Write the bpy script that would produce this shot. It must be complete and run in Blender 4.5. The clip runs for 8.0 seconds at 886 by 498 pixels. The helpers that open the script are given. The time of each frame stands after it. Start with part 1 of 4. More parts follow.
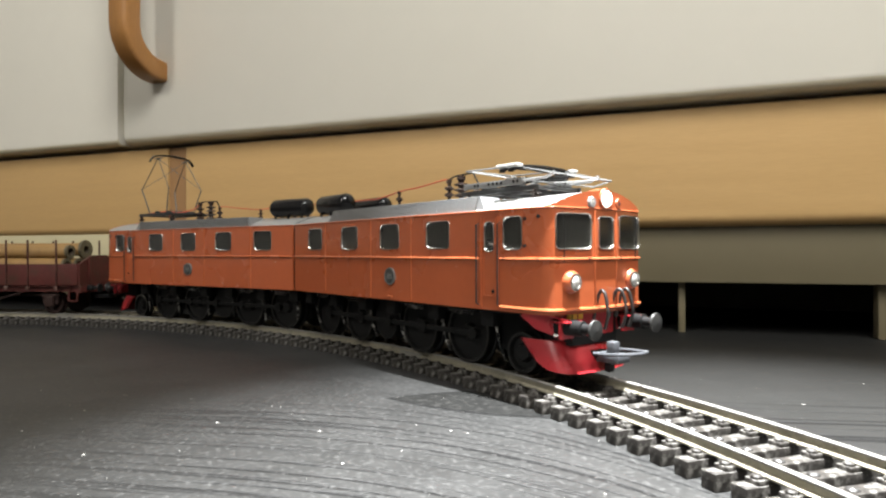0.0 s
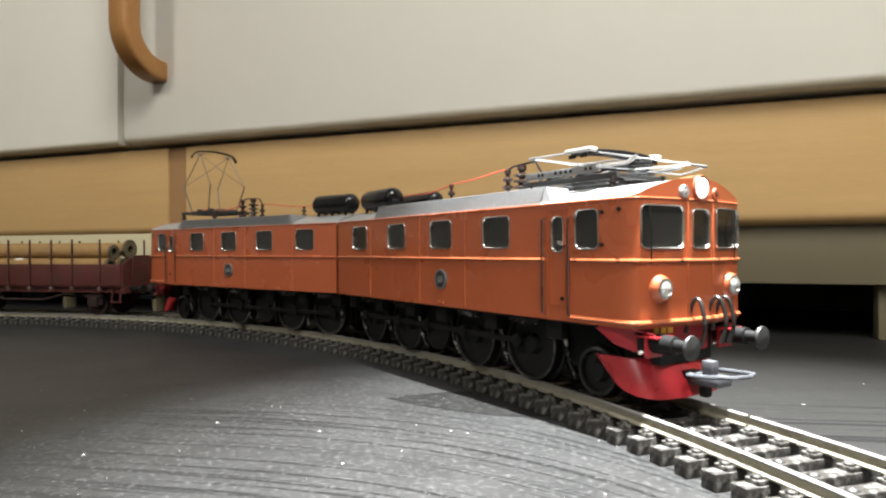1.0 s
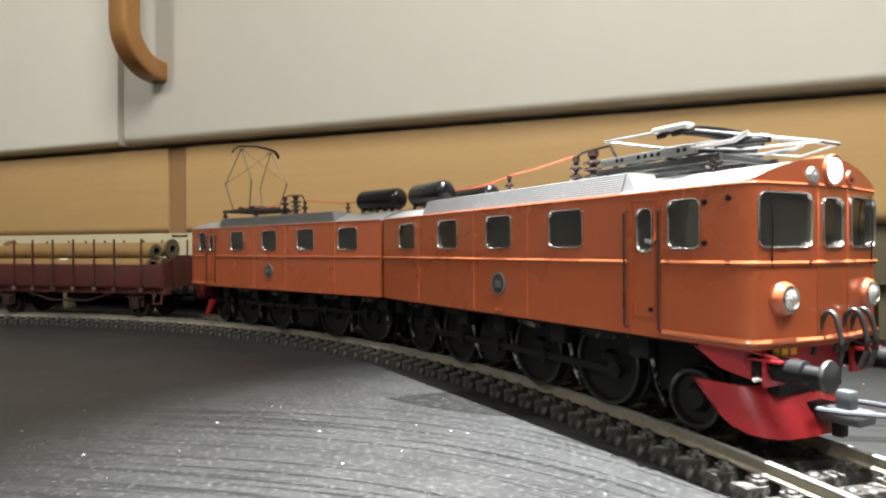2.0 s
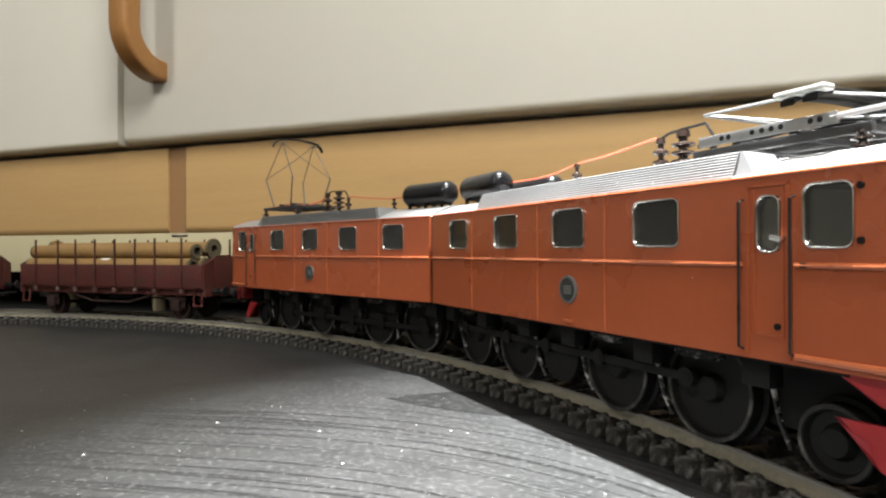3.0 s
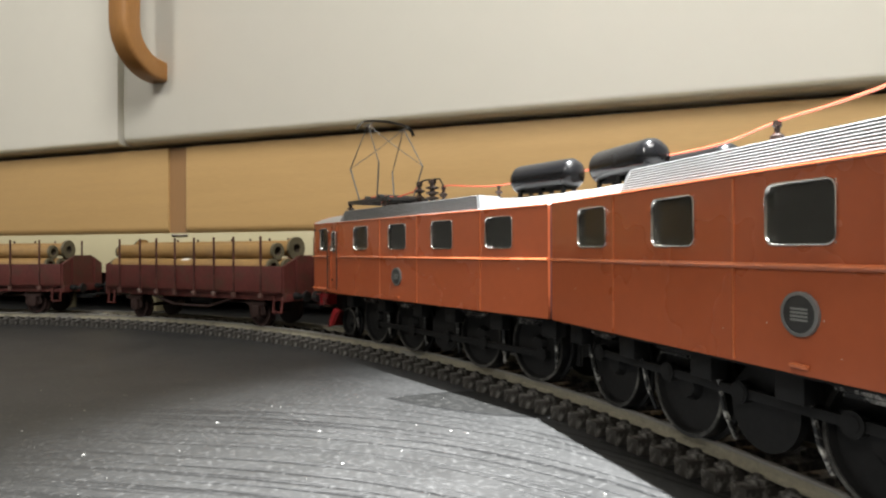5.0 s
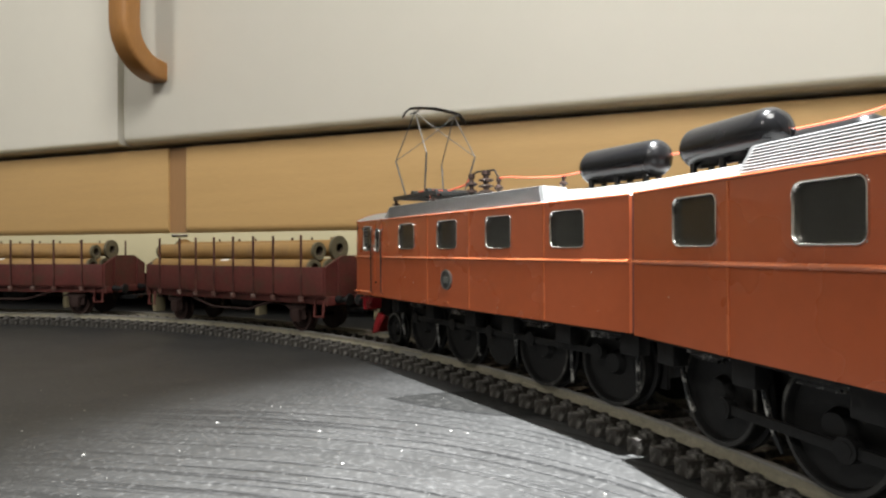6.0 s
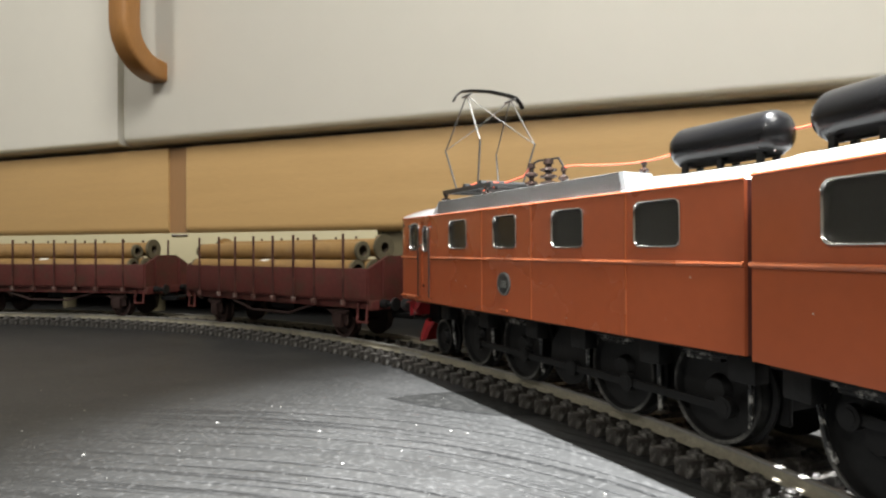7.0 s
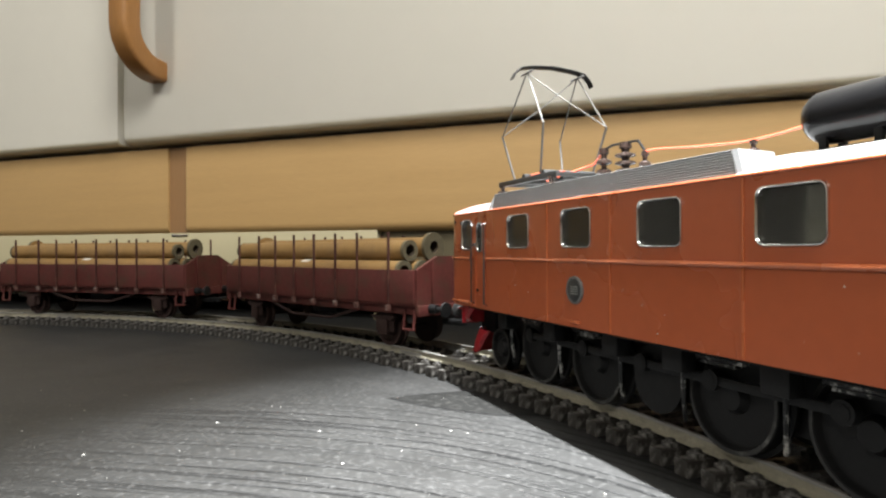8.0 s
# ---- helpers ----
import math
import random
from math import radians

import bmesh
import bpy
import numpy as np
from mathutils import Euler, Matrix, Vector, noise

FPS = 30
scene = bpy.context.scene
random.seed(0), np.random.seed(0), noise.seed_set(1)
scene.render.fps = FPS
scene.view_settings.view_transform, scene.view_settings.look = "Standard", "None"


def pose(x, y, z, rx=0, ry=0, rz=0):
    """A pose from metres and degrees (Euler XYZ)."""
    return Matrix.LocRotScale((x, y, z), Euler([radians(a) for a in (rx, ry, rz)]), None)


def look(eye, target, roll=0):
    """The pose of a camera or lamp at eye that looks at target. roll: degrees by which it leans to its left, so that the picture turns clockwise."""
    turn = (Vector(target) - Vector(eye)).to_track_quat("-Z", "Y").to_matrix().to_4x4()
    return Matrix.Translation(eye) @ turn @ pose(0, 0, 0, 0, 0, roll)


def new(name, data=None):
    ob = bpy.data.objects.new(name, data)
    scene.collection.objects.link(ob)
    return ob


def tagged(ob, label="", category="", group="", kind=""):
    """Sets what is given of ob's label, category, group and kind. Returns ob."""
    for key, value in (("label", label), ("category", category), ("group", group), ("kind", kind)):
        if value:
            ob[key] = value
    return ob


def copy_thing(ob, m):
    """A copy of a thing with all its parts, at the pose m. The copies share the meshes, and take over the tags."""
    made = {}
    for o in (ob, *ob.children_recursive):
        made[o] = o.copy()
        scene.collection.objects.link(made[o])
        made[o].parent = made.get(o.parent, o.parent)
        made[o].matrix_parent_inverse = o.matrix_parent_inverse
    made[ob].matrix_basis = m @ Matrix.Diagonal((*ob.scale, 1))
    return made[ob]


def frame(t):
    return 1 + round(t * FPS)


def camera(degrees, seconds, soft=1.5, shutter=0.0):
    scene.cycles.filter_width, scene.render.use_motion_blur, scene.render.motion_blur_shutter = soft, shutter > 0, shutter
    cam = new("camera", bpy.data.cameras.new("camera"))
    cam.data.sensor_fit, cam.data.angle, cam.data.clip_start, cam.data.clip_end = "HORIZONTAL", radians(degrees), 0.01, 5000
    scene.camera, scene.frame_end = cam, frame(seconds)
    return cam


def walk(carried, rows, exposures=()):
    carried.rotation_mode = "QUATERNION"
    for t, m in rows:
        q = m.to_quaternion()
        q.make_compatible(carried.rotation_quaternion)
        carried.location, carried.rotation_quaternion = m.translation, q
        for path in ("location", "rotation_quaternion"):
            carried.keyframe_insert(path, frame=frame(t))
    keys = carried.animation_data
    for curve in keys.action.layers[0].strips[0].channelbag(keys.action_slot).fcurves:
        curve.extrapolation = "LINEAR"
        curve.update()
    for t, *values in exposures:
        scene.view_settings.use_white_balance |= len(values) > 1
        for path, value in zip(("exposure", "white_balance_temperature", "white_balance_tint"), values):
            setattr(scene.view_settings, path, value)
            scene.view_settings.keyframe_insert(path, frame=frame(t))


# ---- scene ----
# Model railway on a dark painted board before a kitchen cabinet. Shapes are written in millimetres.
MM = 0.001

# ---- camera ----
cam = camera(69.93, 8.0, soft=2.25)
EYE = pose(0, 0, 0.0379, 90.165, 0, 0) @ pose(0, 0, 0, 0, 0, -0.19)
walk(cam, [(0, EYE), (8, EYE)], [(0, 0.0), (1.5, 0.0), (3.2, 0.10), (4.7, 0.10), (6.2, 0.03), (8, 0.03)])

# ---- light ----
scene.view_settings.exposure = 0.0
world = bpy.data.worlds.new("room_air")
scene.world = world
world.use_nodes = True
world.node_tree.nodes["Background"].inputs[0].default_value = (1.0, 0.93, 0.82, 1)
world.node_tree.nodes["Background"].inputs[1].default_value = 0.10


def lamp(name, eye, target, size, power, colour):
    data = bpy.data.lights.new(name, "AREA")
    data.shape, data.size, data.energy, data.color = "DISK", size, power, colour
    ob = new(name, data)
    ob.matrix_world = look(eye, target)
    return ob


lamp("ceiling_lamp", (-1.10, -1.22, 1.28), (0, 0.3, 0.1), 0.22, 15.0, (1.0, 0.965, 0.90))
# added fill from out of view, brightens the doors and locomotive sides
lamp("unseen_fill_lamp", (0.17, -0.34, 0.84), (0.15, 0.3, 0.12), 0.42, 12.3, (1.0, 0.985, 0.945))


def desk_lamp(eye, target, cone, power, radius):
    data = bpy.data.lights.new("desk_lamp", "SPOT")
    data.spot_size, data.spot_blend, data.energy, data.shadow_soft_size = radians(cone), 1.0, power, radius
    data.color = (0.96, 0.985, 1.0)
    ob = new("desk_lamp", data)
    ob.matrix_world = look(eye, target)
    return ob


desk_lamp((0.060, 0.092, 0.70), (0.060, 0.090, 0), 26.0, 300, 0.007)

# ---- materials ----


def nodes_of(name):
    m = bpy.data.materials.new(name)
    m.use_nodes = True
    return m, m.node_tree.nodes, m.node_tree.links, m.node_tree.nodes["Principled BSDF"]


def material(name, colour, rough=0.5, metal=0.0, vary=0.12, scale=300.0, bump=0.0, rough_vary=0.1, coat=0.0, stretch=(1, 1, 1),
             dust=None, dust_amount=0.0, dust_scale=60.0, specular=0.5):
    """A surface with grain and blotches at two scales, an optional dusting of a second colour and fine relief."""
    m, n, l, b = nodes_of(name)
    tc = n.new("ShaderNodeTexCoord")
    mp = n.new("ShaderNodeMapping")
    mp.inputs["Scale"].default_value = stretch
    l.new(tc.outputs["Object"], mp.inputs[0])
    fine = n.new("ShaderNodeTexNoise")
    fine.inputs["Scale"].default_value, fine.inputs["Detail"].default_value = scale * 4, 4
    wide = n.new("ShaderNodeTexNoise")
    wide.inputs["Scale"].default_value, wide.inputs["Detail"].default_value = scale * 0.35, 3
    l.new(mp.outputs[0], fine.inputs["Vector"])
    l.new(mp.outputs[0], wide.inputs["Vector"])
    both = n.new("ShaderNodeMath")
    both.operation = "ADD"
    l.new(fine.outputs[0], both.inputs[0])
    l.new(wide.outputs[0], both.inputs[1])
    ramp = n.new("ShaderNodeMapRange")
    ramp.inputs[1].default_value, ramp.inputs[2].default_value = 0.6, 1.4
    ramp.inputs[3].default_value, ramp.inputs[4].default_value = 1 - vary, 1 + vary
    l.new(both.outputs[0], ramp.inputs[0])
    mul = n.new("ShaderNodeVectorMath")
    mul.operation = "SCALE"
    mul.inputs[0].default_value = colour
    l.new(ramp.outputs[0], mul.inputs["Scale"])
    out = mul.outputs[0]
    if dust:
        spots = n.new("ShaderNodeTexNoise")
        spots.inputs["Scale"].default_value, spots.inputs["Detail"].default_value = dust_scale, 6
        spots.inputs["Roughness"].default_value = 0.7
        l.new(mp.outputs[0], spots.inputs["Vector"])
        cut = n.new("ShaderNodeMapRange")
        cut.inputs[1].default_value, cut.inputs[2].default_value, cut.inputs[4].default_value = 0.5, 0.72, dust_amount
        l.new(spots.outputs[0], cut.inputs[0])
        mix = n.new("ShaderNodeMix")
        mix.data_type = "RGBA"
        l.new(cut.outputs[0], mix.inputs[0])
        l.new(out, mix.inputs[6])
        mix.inputs[7].default_value = (*dust, 1)
        out = mix.outputs[2]
    l.new(out, b.inputs["Base Color"])
    rr = n.new("ShaderNodeMapRange")
    rr.inputs[1].default_value, rr.inputs[2].default_value = 0.3, 0.7
    rr.inputs[3].default_value, rr.inputs[4].default_value = max(rough - rough_vary, 0.03), min(rough + rough_vary, 1)
    l.new(wide.outputs[0], rr.inputs[0])
    l.new(rr.outputs[0], b.inputs["Roughness"])
    b.inputs["Metallic"].default_value, b.inputs["Coat Weight"].default_value = metal, coat
    b.inputs["Specular IOR Level"].default_value = specular
    if bump:
        bp = n.new("ShaderNodeBump")
        bp.inputs["Strength"].default_value, bp.inputs["Distance"].default_value = bump, 0.0004
        l.new(fine.outputs[0], bp.inputs["Height"])
        l.new(bp.outputs[0], b.inputs["Normal"])
    return m


def glowing(name, colour, strength):
    m, n, l, b = nodes_of(name)
    b.inputs["Base Color"].default_value = (0.8, 0.8, 0.8, 1)
    b.inputs["Emission Color"].default_value, b.inputs["Emission Strength"].default_value = (*colour, 1), strength
    b.inputs["Roughness"].default_value = 0.15
    return m


def pane_glass(name, tint):
    """Clear plastic glazing with a thin film of dust."""
    m, n, l, b = nodes_of(name)
    n.remove(b)
    clear, gloss, dust, film, mix, fres = (n.new("ShaderNode" + k) for k in ("BsdfTransparent", "BsdfGlossy", "BsdfDiffuse", "MixShader", "MixShader", "Fresnel"))
    clear.inputs[0].default_value = (*tint, 1)
    dust.inputs[0].default_value = (0.42, 0.41, 0.36, 1)
    film.inputs[0].default_value = 0.05
    gloss.inputs[1].default_value = 0.05
    fres.inputs[0].default_value = 1.6
    l.new(clear.outputs[0], film.inputs[1])
    l.new(dust.outputs[0], film.inputs[2])
    l.new(fres.outputs[0], mix.inputs[0])
    l.new(film.outputs[0], mix.inputs[1])
    l.new(gloss.outputs[0], mix.inputs[2])
    l.new(mix.outputs[0], n["Material Output"].inputs[0])
    return m


def board_paint():
    """Black paint, rubbed and dusty, over a plank whose grain shows as long cracks and ridges."""
    m, n, l, b = nodes_of("black_board_paint")
    tc = n.new("ShaderNodeTexCoord")
    mp = n.new("ShaderNodeMapping")
    l.new(tc.outputs["Object"], mp.inputs[0])

    def sums(kind, x, y, z=None):
        node = n.new("ShaderNodeMath")
        node.operation = kind
        for socket, value in zip(node.inputs, (x, y, z)):
            if isinstance(value, (int, float)):
                socket.default_value = value
            elif value is not None:
                l.new(value, socket)
        return node.outputs[0]

    # the year rings run flat on one side and sweep towards the near edge on the other
    split = n.new("ShaderNodeSeparateXYZ")
    l.new(mp.outputs[0], split.inputs[0])
    bend = n.new("ShaderNodeTexNoise")
    bend.inputs["Scale"].default_value, bend.inputs["Detail"].default_value = 14, 2
    l.new(mp.outputs[0], bend.inputs["Vector"])
    past = sums("MINIMUM", sums("MAXIMUM", sums("ADD", split.outputs[0], 0.045), 0.0), 0.11)
    ring = sums("MULTIPLY_ADD", split.outputs[0], 0.16, split.outputs[1])
    ring = sums("MULTIPLY_ADD", sums("POWER", past, 3.0), 58.0, ring)
    ring = sums("MULTIPLY_ADD", bend.outputs[0], 0.007, ring)
    along = n.new("ShaderNodeCombineXYZ")
    l.new(sums("MULTIPLY", split.outputs[0], 7.0), along.inputs[0])
    l.new(sums("MULTIPLY", ring, 470.0), along.inputs[1])
    grain = n.new("ShaderNodeTexNoise")
    grain.inputs["Scale"].default_value, grain.inputs["Detail"].default_value = 1, 5
    grain.inputs["Roughness"].default_value = 0.55
    l.new(along.outputs[0], grain.inputs["Vector"])
    line = n.new("ShaderNodeMapRange")
    line.inputs[1].default_value, line.inputs[2].default_value = 0.425, 0.475
    l.new(grain.outputs[0], line.inputs[0])
    # the open grain lies in the near part of the sheet; farther off the paint has filled it
    filled = n.new("ShaderNodeMapRange")
    filled.inputs[1].default_value, filled.inputs[2].default_value = 0.146, 0.162
    l.new(split.outputs[1], filled.inputs[0])
    crack = n.new("ShaderNodeMath")
    crack.operation = "MAXIMUM"
    aside = n.new("ShaderNodeMapRange")
    aside.inputs[1].default_value, aside.inputs[2].default_value, aside.inputs[3].default_value, aside.inputs[4].default_value = -0.085, -0.035, 1, 0
    l.new(split.outputs[0], aside.inputs[0])
    either = n.new("ShaderNodeMath")
    either.operation = "MAXIMUM"
    l.new(aside.outputs[0], either.inputs[0])
    l.new(filled.outputs[0], either.inputs[1])
    l.new(line.outputs[0], crack.inputs[0])
    l.new(either.outputs[0], crack.inputs[1])
    scuff = n.new("ShaderNodeTexNoise")
    scuff.inputs["Scale"].default_value, scuff.inputs["Detail"].default_value, scuff.inputs["Roughness"].default_value = 800, 6, 0.7
    l.new(mp.outputs[0], scuff.inputs["Vector"])
    scuffed = n.new("ShaderNodeMapRange")
    scuffed.inputs[1].default_value, scuffed.inputs[2].default_value, scuffed.inputs[4].default_value = 0.53, 0.74, 0.75
    l.new(scuff.outputs[0], scuffed.inputs[0])
    rub = n.new("ShaderNodeTexNoise")
    rub.inputs["Scale"].default_value, rub.inputs["Detail"].default_value, rub.inputs["Roughness"].default_value = 38, 9, 0.8
    l.new(mp.outputs[0], rub.inputs["Vector"])
    rubbed = n.new("ShaderNodeMapRange")
    rubbed.inputs[1].default_value, rubbed.inputs[2].default_value = 0.42, 0.72
    l.new(rub.outputs[0], rubbed.inputs[0])
    # rub, scuffs and gloss fade outside the loop, painting the missing lamplight there
    loop = n.new("ShaderNodeVectorMath")
    loop.operation = "DISTANCE"
    loop.inputs[1].default_value = (-0.287, -0.011, 0)
    l.new(mp.outputs[0], loop.inputs[0])
    lamplit = n.new("ShaderNodeMapRange")
    lamplit.inputs[1].default_value, lamplit.inputs[2].default_value, lamplit.inputs[3].default_value, lamplit.inputs[4].default_value = 0.370, 0.392, 1.0, 0.12
    l.new(loop.outputs["Value"], lamplit.inputs[0])
    col = n.new("ShaderNodeMix")
    col.data_type = "RGBA"
    col.inputs[6].default_value, col.inputs[7].default_value = (0.0100, 0.0100, 0.0095, 1), (0.021, 0.0207, 0.0198, 1)
    l.new(sums("MULTIPLY", rubbed.outputs[0], lamplit.outputs[0]), col.inputs[0])
    dark = n.new("ShaderNodeMix")
    dark.data_type = "RGBA"
    dark.inputs[6].default_value = (0.005, 0.005, 0.005, 1)
    l.new(crack.outputs[0], dark.inputs[0])
    l.new(col.outputs[2], dark.inputs[7])
    pale = n.new("ShaderNodeMix")
    pale.data_type = "RGBA"
    pale.inputs[7].default_value = (0.095, 0.094, 0.091, 1)
    l.new(sums("MULTIPLY", scuffed.outputs[0], lamplit.outputs[0]), pale.inputs[0])
    l.new(dark.outputs[2], pale.inputs[6])
    l.new(pale.outputs[2], b.inputs["Base Color"])
    rg = n.new("ShaderNodeMapRange")
    rg.inputs[3].default_value, rg.inputs[4].default_value = 0.42, 0.66
    l.new(rub.outputs[0], rg.inputs[0])
    l.new(rg.outputs[0], b.inputs["Roughness"])
    gloss = n.new("ShaderNodeMapRange")
    gloss.inputs[3].default_value, gloss.inputs[4].default_value = 0.24, 0.5
    l.new(crack.outputs[0], gloss.inputs[0])
    l.new(sums("MULTIPLY", gloss.outputs[0], sums("MULTIPLY_ADD", lamplit.outputs[0], 0.6, 0.4)), b.inputs["Specular IOR Level"])
    high = n.new("ShaderNodeMath")
    high.operation = "MULTIPLY_ADD"
    high.inputs[1].default_value = 0.35
    l.new(rub.outputs[0], high.inputs[0])
    l.new(crack.outputs[0], high.inputs[2])
    bp = n.new("ShaderNodeBump")
    bp.inputs["Strength"].default_value, bp.inputs["Distance"].default_value = 0.4, 0.0005
    l.new(high.outputs[0], bp.inputs["Height"])
    l.new(bp.outputs[0], b.inputs["Normal"])
    return m


ORANGE = material("orange_brown_enamel", (0.34, 0.079, 0.028), 0.30, vary=0.07, scale=120, rough_vary=0.07, bump=0.03, coat=0.45)
RED = material("signal_red_plastic", (0.34, 0.020, 0.026), 0.34, vary=0.06)
ROOF = material("aluminium_roof_paint", (0.30, 0.30, 0.295), 0.42, 0.25, vary=0.08, scale=200, bump=0.05)
LOUVRE = material("dull_aluminium_grille", (0.175, 0.177, 0.176), 0.5, 0.2, vary=0.12, scale=200, bump=0.05)
BLACK = material("black_plastic", (0.0085, 0.0085, 0.0085), 0.5, vary=0.25, bump=0.1, specular=0.18)
# the bright patches are glints of the lamps, painted on by noise
GLINTED = material("black_paint_with_glints", (0.008, 0.008, 0.008), 0.34, 0.35, vary=0.2, bump=0.2, dust=(0.75, 0.73, 0.68), dust_amount=1.0, dust_scale=420, specular=0.5)
# body orange made paler, so the beads carry their highlight in the colour
CREST = material("enamel_highlight_tone", (0.40, 0.108, 0.041), 0.24, vary=0.12, scale=150, coat=0.4)
STAKEIRON = material("dark_rusty_stake", (0.045, 0.017, 0.014), 0.5, vary=0.3, scale=200, dust=(0.12, 0.05, 0.035), dust_amount=0.7, dust_scale=200, specular=0.3)
TANK = material("black_gloss_tank", (0.006, 0.006, 0.0065), 0.24, vary=0.1, specular=0.3)
CHROME = material("bright_window_metal", (0.68, 0.66, 0.63), 0.16, 1.0, vary=0.05)
SILVER = material("silver_pantograph_metal", (0.27, 0.27, 0.265), 0.38, 0.7, vary=0.1)
DARKMETAL = material("darkened_metal", (0.014, 0.0135, 0.013), 0.36, 0.4, vary=0.15, specular=0.3)
RIM = material("worn_tyre_steel", (0.026, 0.025, 0.023), 0.38, 0.5, vary=0.4, scale=200, dust=(0.3, 0.29, 0.26), dust_amount=0.75, dust_scale=90)
STEEL = material("grey_buffer_metal", (0.034, 0.034, 0.033), 0.45, 0.3, vary=0.12, bump=0.05)
HOSE = material("dark_rubber_hose", (0.016, 0.013, 0.012), 0.35, vary=0.1)
HOOKGREY = material("grey_coupling_plastic", (0.055, 0.058, 0.064), 0.45, vary=0.08)
CABLE = material("red_cable", (0.55, 0.10, 0.05), 0.4, vary=0.05)
INSULATOR = material("brown_insulator", (0.035, 0.022, 0.018), 0.25, vary=0.1)
HORN = material("bright_collector_end", (0.62, 0.62, 0.60), 0.35, 0.3, vary=0.08)
ARM = material("grey_pantograph_tube", (0.15, 0.145, 0.135), 0.4, 0.6, vary=0.1)
GOLD = material("yellow_lettering", (0.85, 0.48, 0.05), 0.5, vary=0.05)
RIMGREY = material("grey_badge_rim", (0.15, 0.15, 0.145), 0.4, 0.3)
GREYINK = material("pale_grey_print", (0.16, 0.165, 0.155), 0.5, vary=0.05)
BELLOWS = material("dark_maroon_rubber", (0.07, 0.014, 0.010), 0.6, vary=0.1)
INSIDE = material("olive_cab_interior", (0.17, 0.155, 0.12), 0.7, vary=0.1)
GLASS = pane_glass("cab_glass", (0.72, 0.74, 0.70))
LENS = glowing("lit_headlamp_lens", (1.0, 0.97, 0.9), 2.2)
CLEAR = material("faceted_lamp_glass", (0.75, 0.75, 0.73), 0.22, 0.7, vary=0.45, scale=700, bump=0.8)
OXIDE = material("oxide_red_wagon_paint", (0.068, 0.0165, 0.0135), 0.5, vary=0.3, scale=150, bump=0.15, dust=(0.035, 0.024, 0.014), dust_amount=0.85, dust_scale=150, specular=0.3)
POCKET = material("worn_stake_pocket", (0.10, 0.05, 0.04), 0.4, 0.3, vary=0.4, scale=400, dust=(0.45, 0.42, 0.38), dust_amount=1.0, dust_scale=300)
GRIME = material("grimy_brown_running_gear", (0.022, 0.011, 0.009), 0.65, vary=0.25, specular=0.25)
PIPE = material("ochre_cardboard_pipe", (0.225, 0.13, 0.042), 0.6, vary=0.14, scale=120, bump=0.08, dust=(0.16, 0.10, 0.05), dust_amount=0.5, dust_scale=90)
PIPEEND = material("grimy_pipe_end", (0.085, 0.072, 0.042), 0.6, vary=0.3, scale=250, bump=0.1)
PIPEHOLE = material("dark_pipe_bore", (0.05, 0.035, 0.02), 0.8)
PAPER = material("pale_paper_label", (0.6, 0.57, 0.5), 0.7)
SLEEPER = material("dark_brown_sleeper_plastic", (0.021, 0.0185, 0.016), 0.5, vary=0.35, scale=400, bump=0.25, dust=(0.27, 0.26, 0.24), dust_amount=0.75, dust_scale=500, specular=0.35)
RAIL = material("worn_rail_metal", (0.25, 0.23, 0.175), 0.55, 0.3, vary=0.25, scale=250, dust=(0.07, 0.06, 0.045), dust_amount=0.6, dust_scale=160)
RAILTOP = material("polished_rail_head", (0.19, 0.183, 0.168), 0.62, 0.2, vary=0.1, scale=250)
STUD = material("nickel_contact_stud", (0.05, 0.048, 0.046), 0.45, 0.5)
DOORWHITE = material("cream_white_laminate", (0.60, 0.575, 0.505), 0.45, vary=0.015, scale=20, rough_vary=0.05)
EDGEOLIVE = material("beige_edge_band", (0.55, 0.50, 0.37), 0.5, vary=0.04, scale=20)
BEECH = material("beech_veneer", (0.47, 0.30, 0.125), 0.45, vary=0.07, scale=40, stretch=(1, 8, 14), rough_vary=0.06)
BEECHDARK = material("beech_joint_strip", (0.27, 0.148, 0.062), 0.5, vary=0.07, scale=40, stretch=(8, 8, 1))
HANDLEWOOD = material("oiled_oak_handle", (0.29, 0.135, 0.038), 0.36, vary=0.16, scale=60, stretch=(6, 6, 1))
# one panel in two tones: the light falling off rightwards is in the colour
PANELLIT = material("panel_paint_in_light", (0.47, 0.42, 0.265), 0.6, vary=0.03, scale=25)
PANELDIM = material("panel_paint_in_shade", (0.12, 0.10, 0.056), 0.6, vary=0.04, scale=25)
RECESSSHADE = material("recess_shade_black", (0.022, 0.021, 0.02), 0.8)
SHADEGAP = material("dark_brown_shade_and_gap", (0.05, 0.042, 0.03), 0.8)
BOARD = board_paint()
PLUG = material("painted_plug_wood", (0.0065, 0.0065, 0.006), 0.75, vary=0.4, scale=350, bump=0.35, dust=(0.06, 0.058, 0.055), dust_amount=0.4, dust_scale=420, specular=0.15)
PLASTER = material("room_plaster", (0.68, 0.66, 0.62), 0.9, vary=0.03, scale=6)
SPECK = material("pale_crumbs", (0.46, 0.45, 0.42), 0.7)

# ---- mesh helpers (millimetres) ----


def part(name, bm, mat, parent=None, label="", angle=35):
    me = bpy.data.meshes.new(name)
    bmesh.ops.recalc_face_normals(bm, faces=bm.faces)
    bm.to_mesh(me)
    bm.free()
    me.transform(Matrix.Scale(MM, 4))
    for mm in (mat if isinstance(mat, (list, tuple)) else [mat]):
        me.materials.append(mm)
    me.shade_smooth()
    me.set_sharp_from_angle(angle=radians(angle))
    ob = new(name, me)
    ob.parent = parent
    if label:
        ob["label"] = label
    return ob


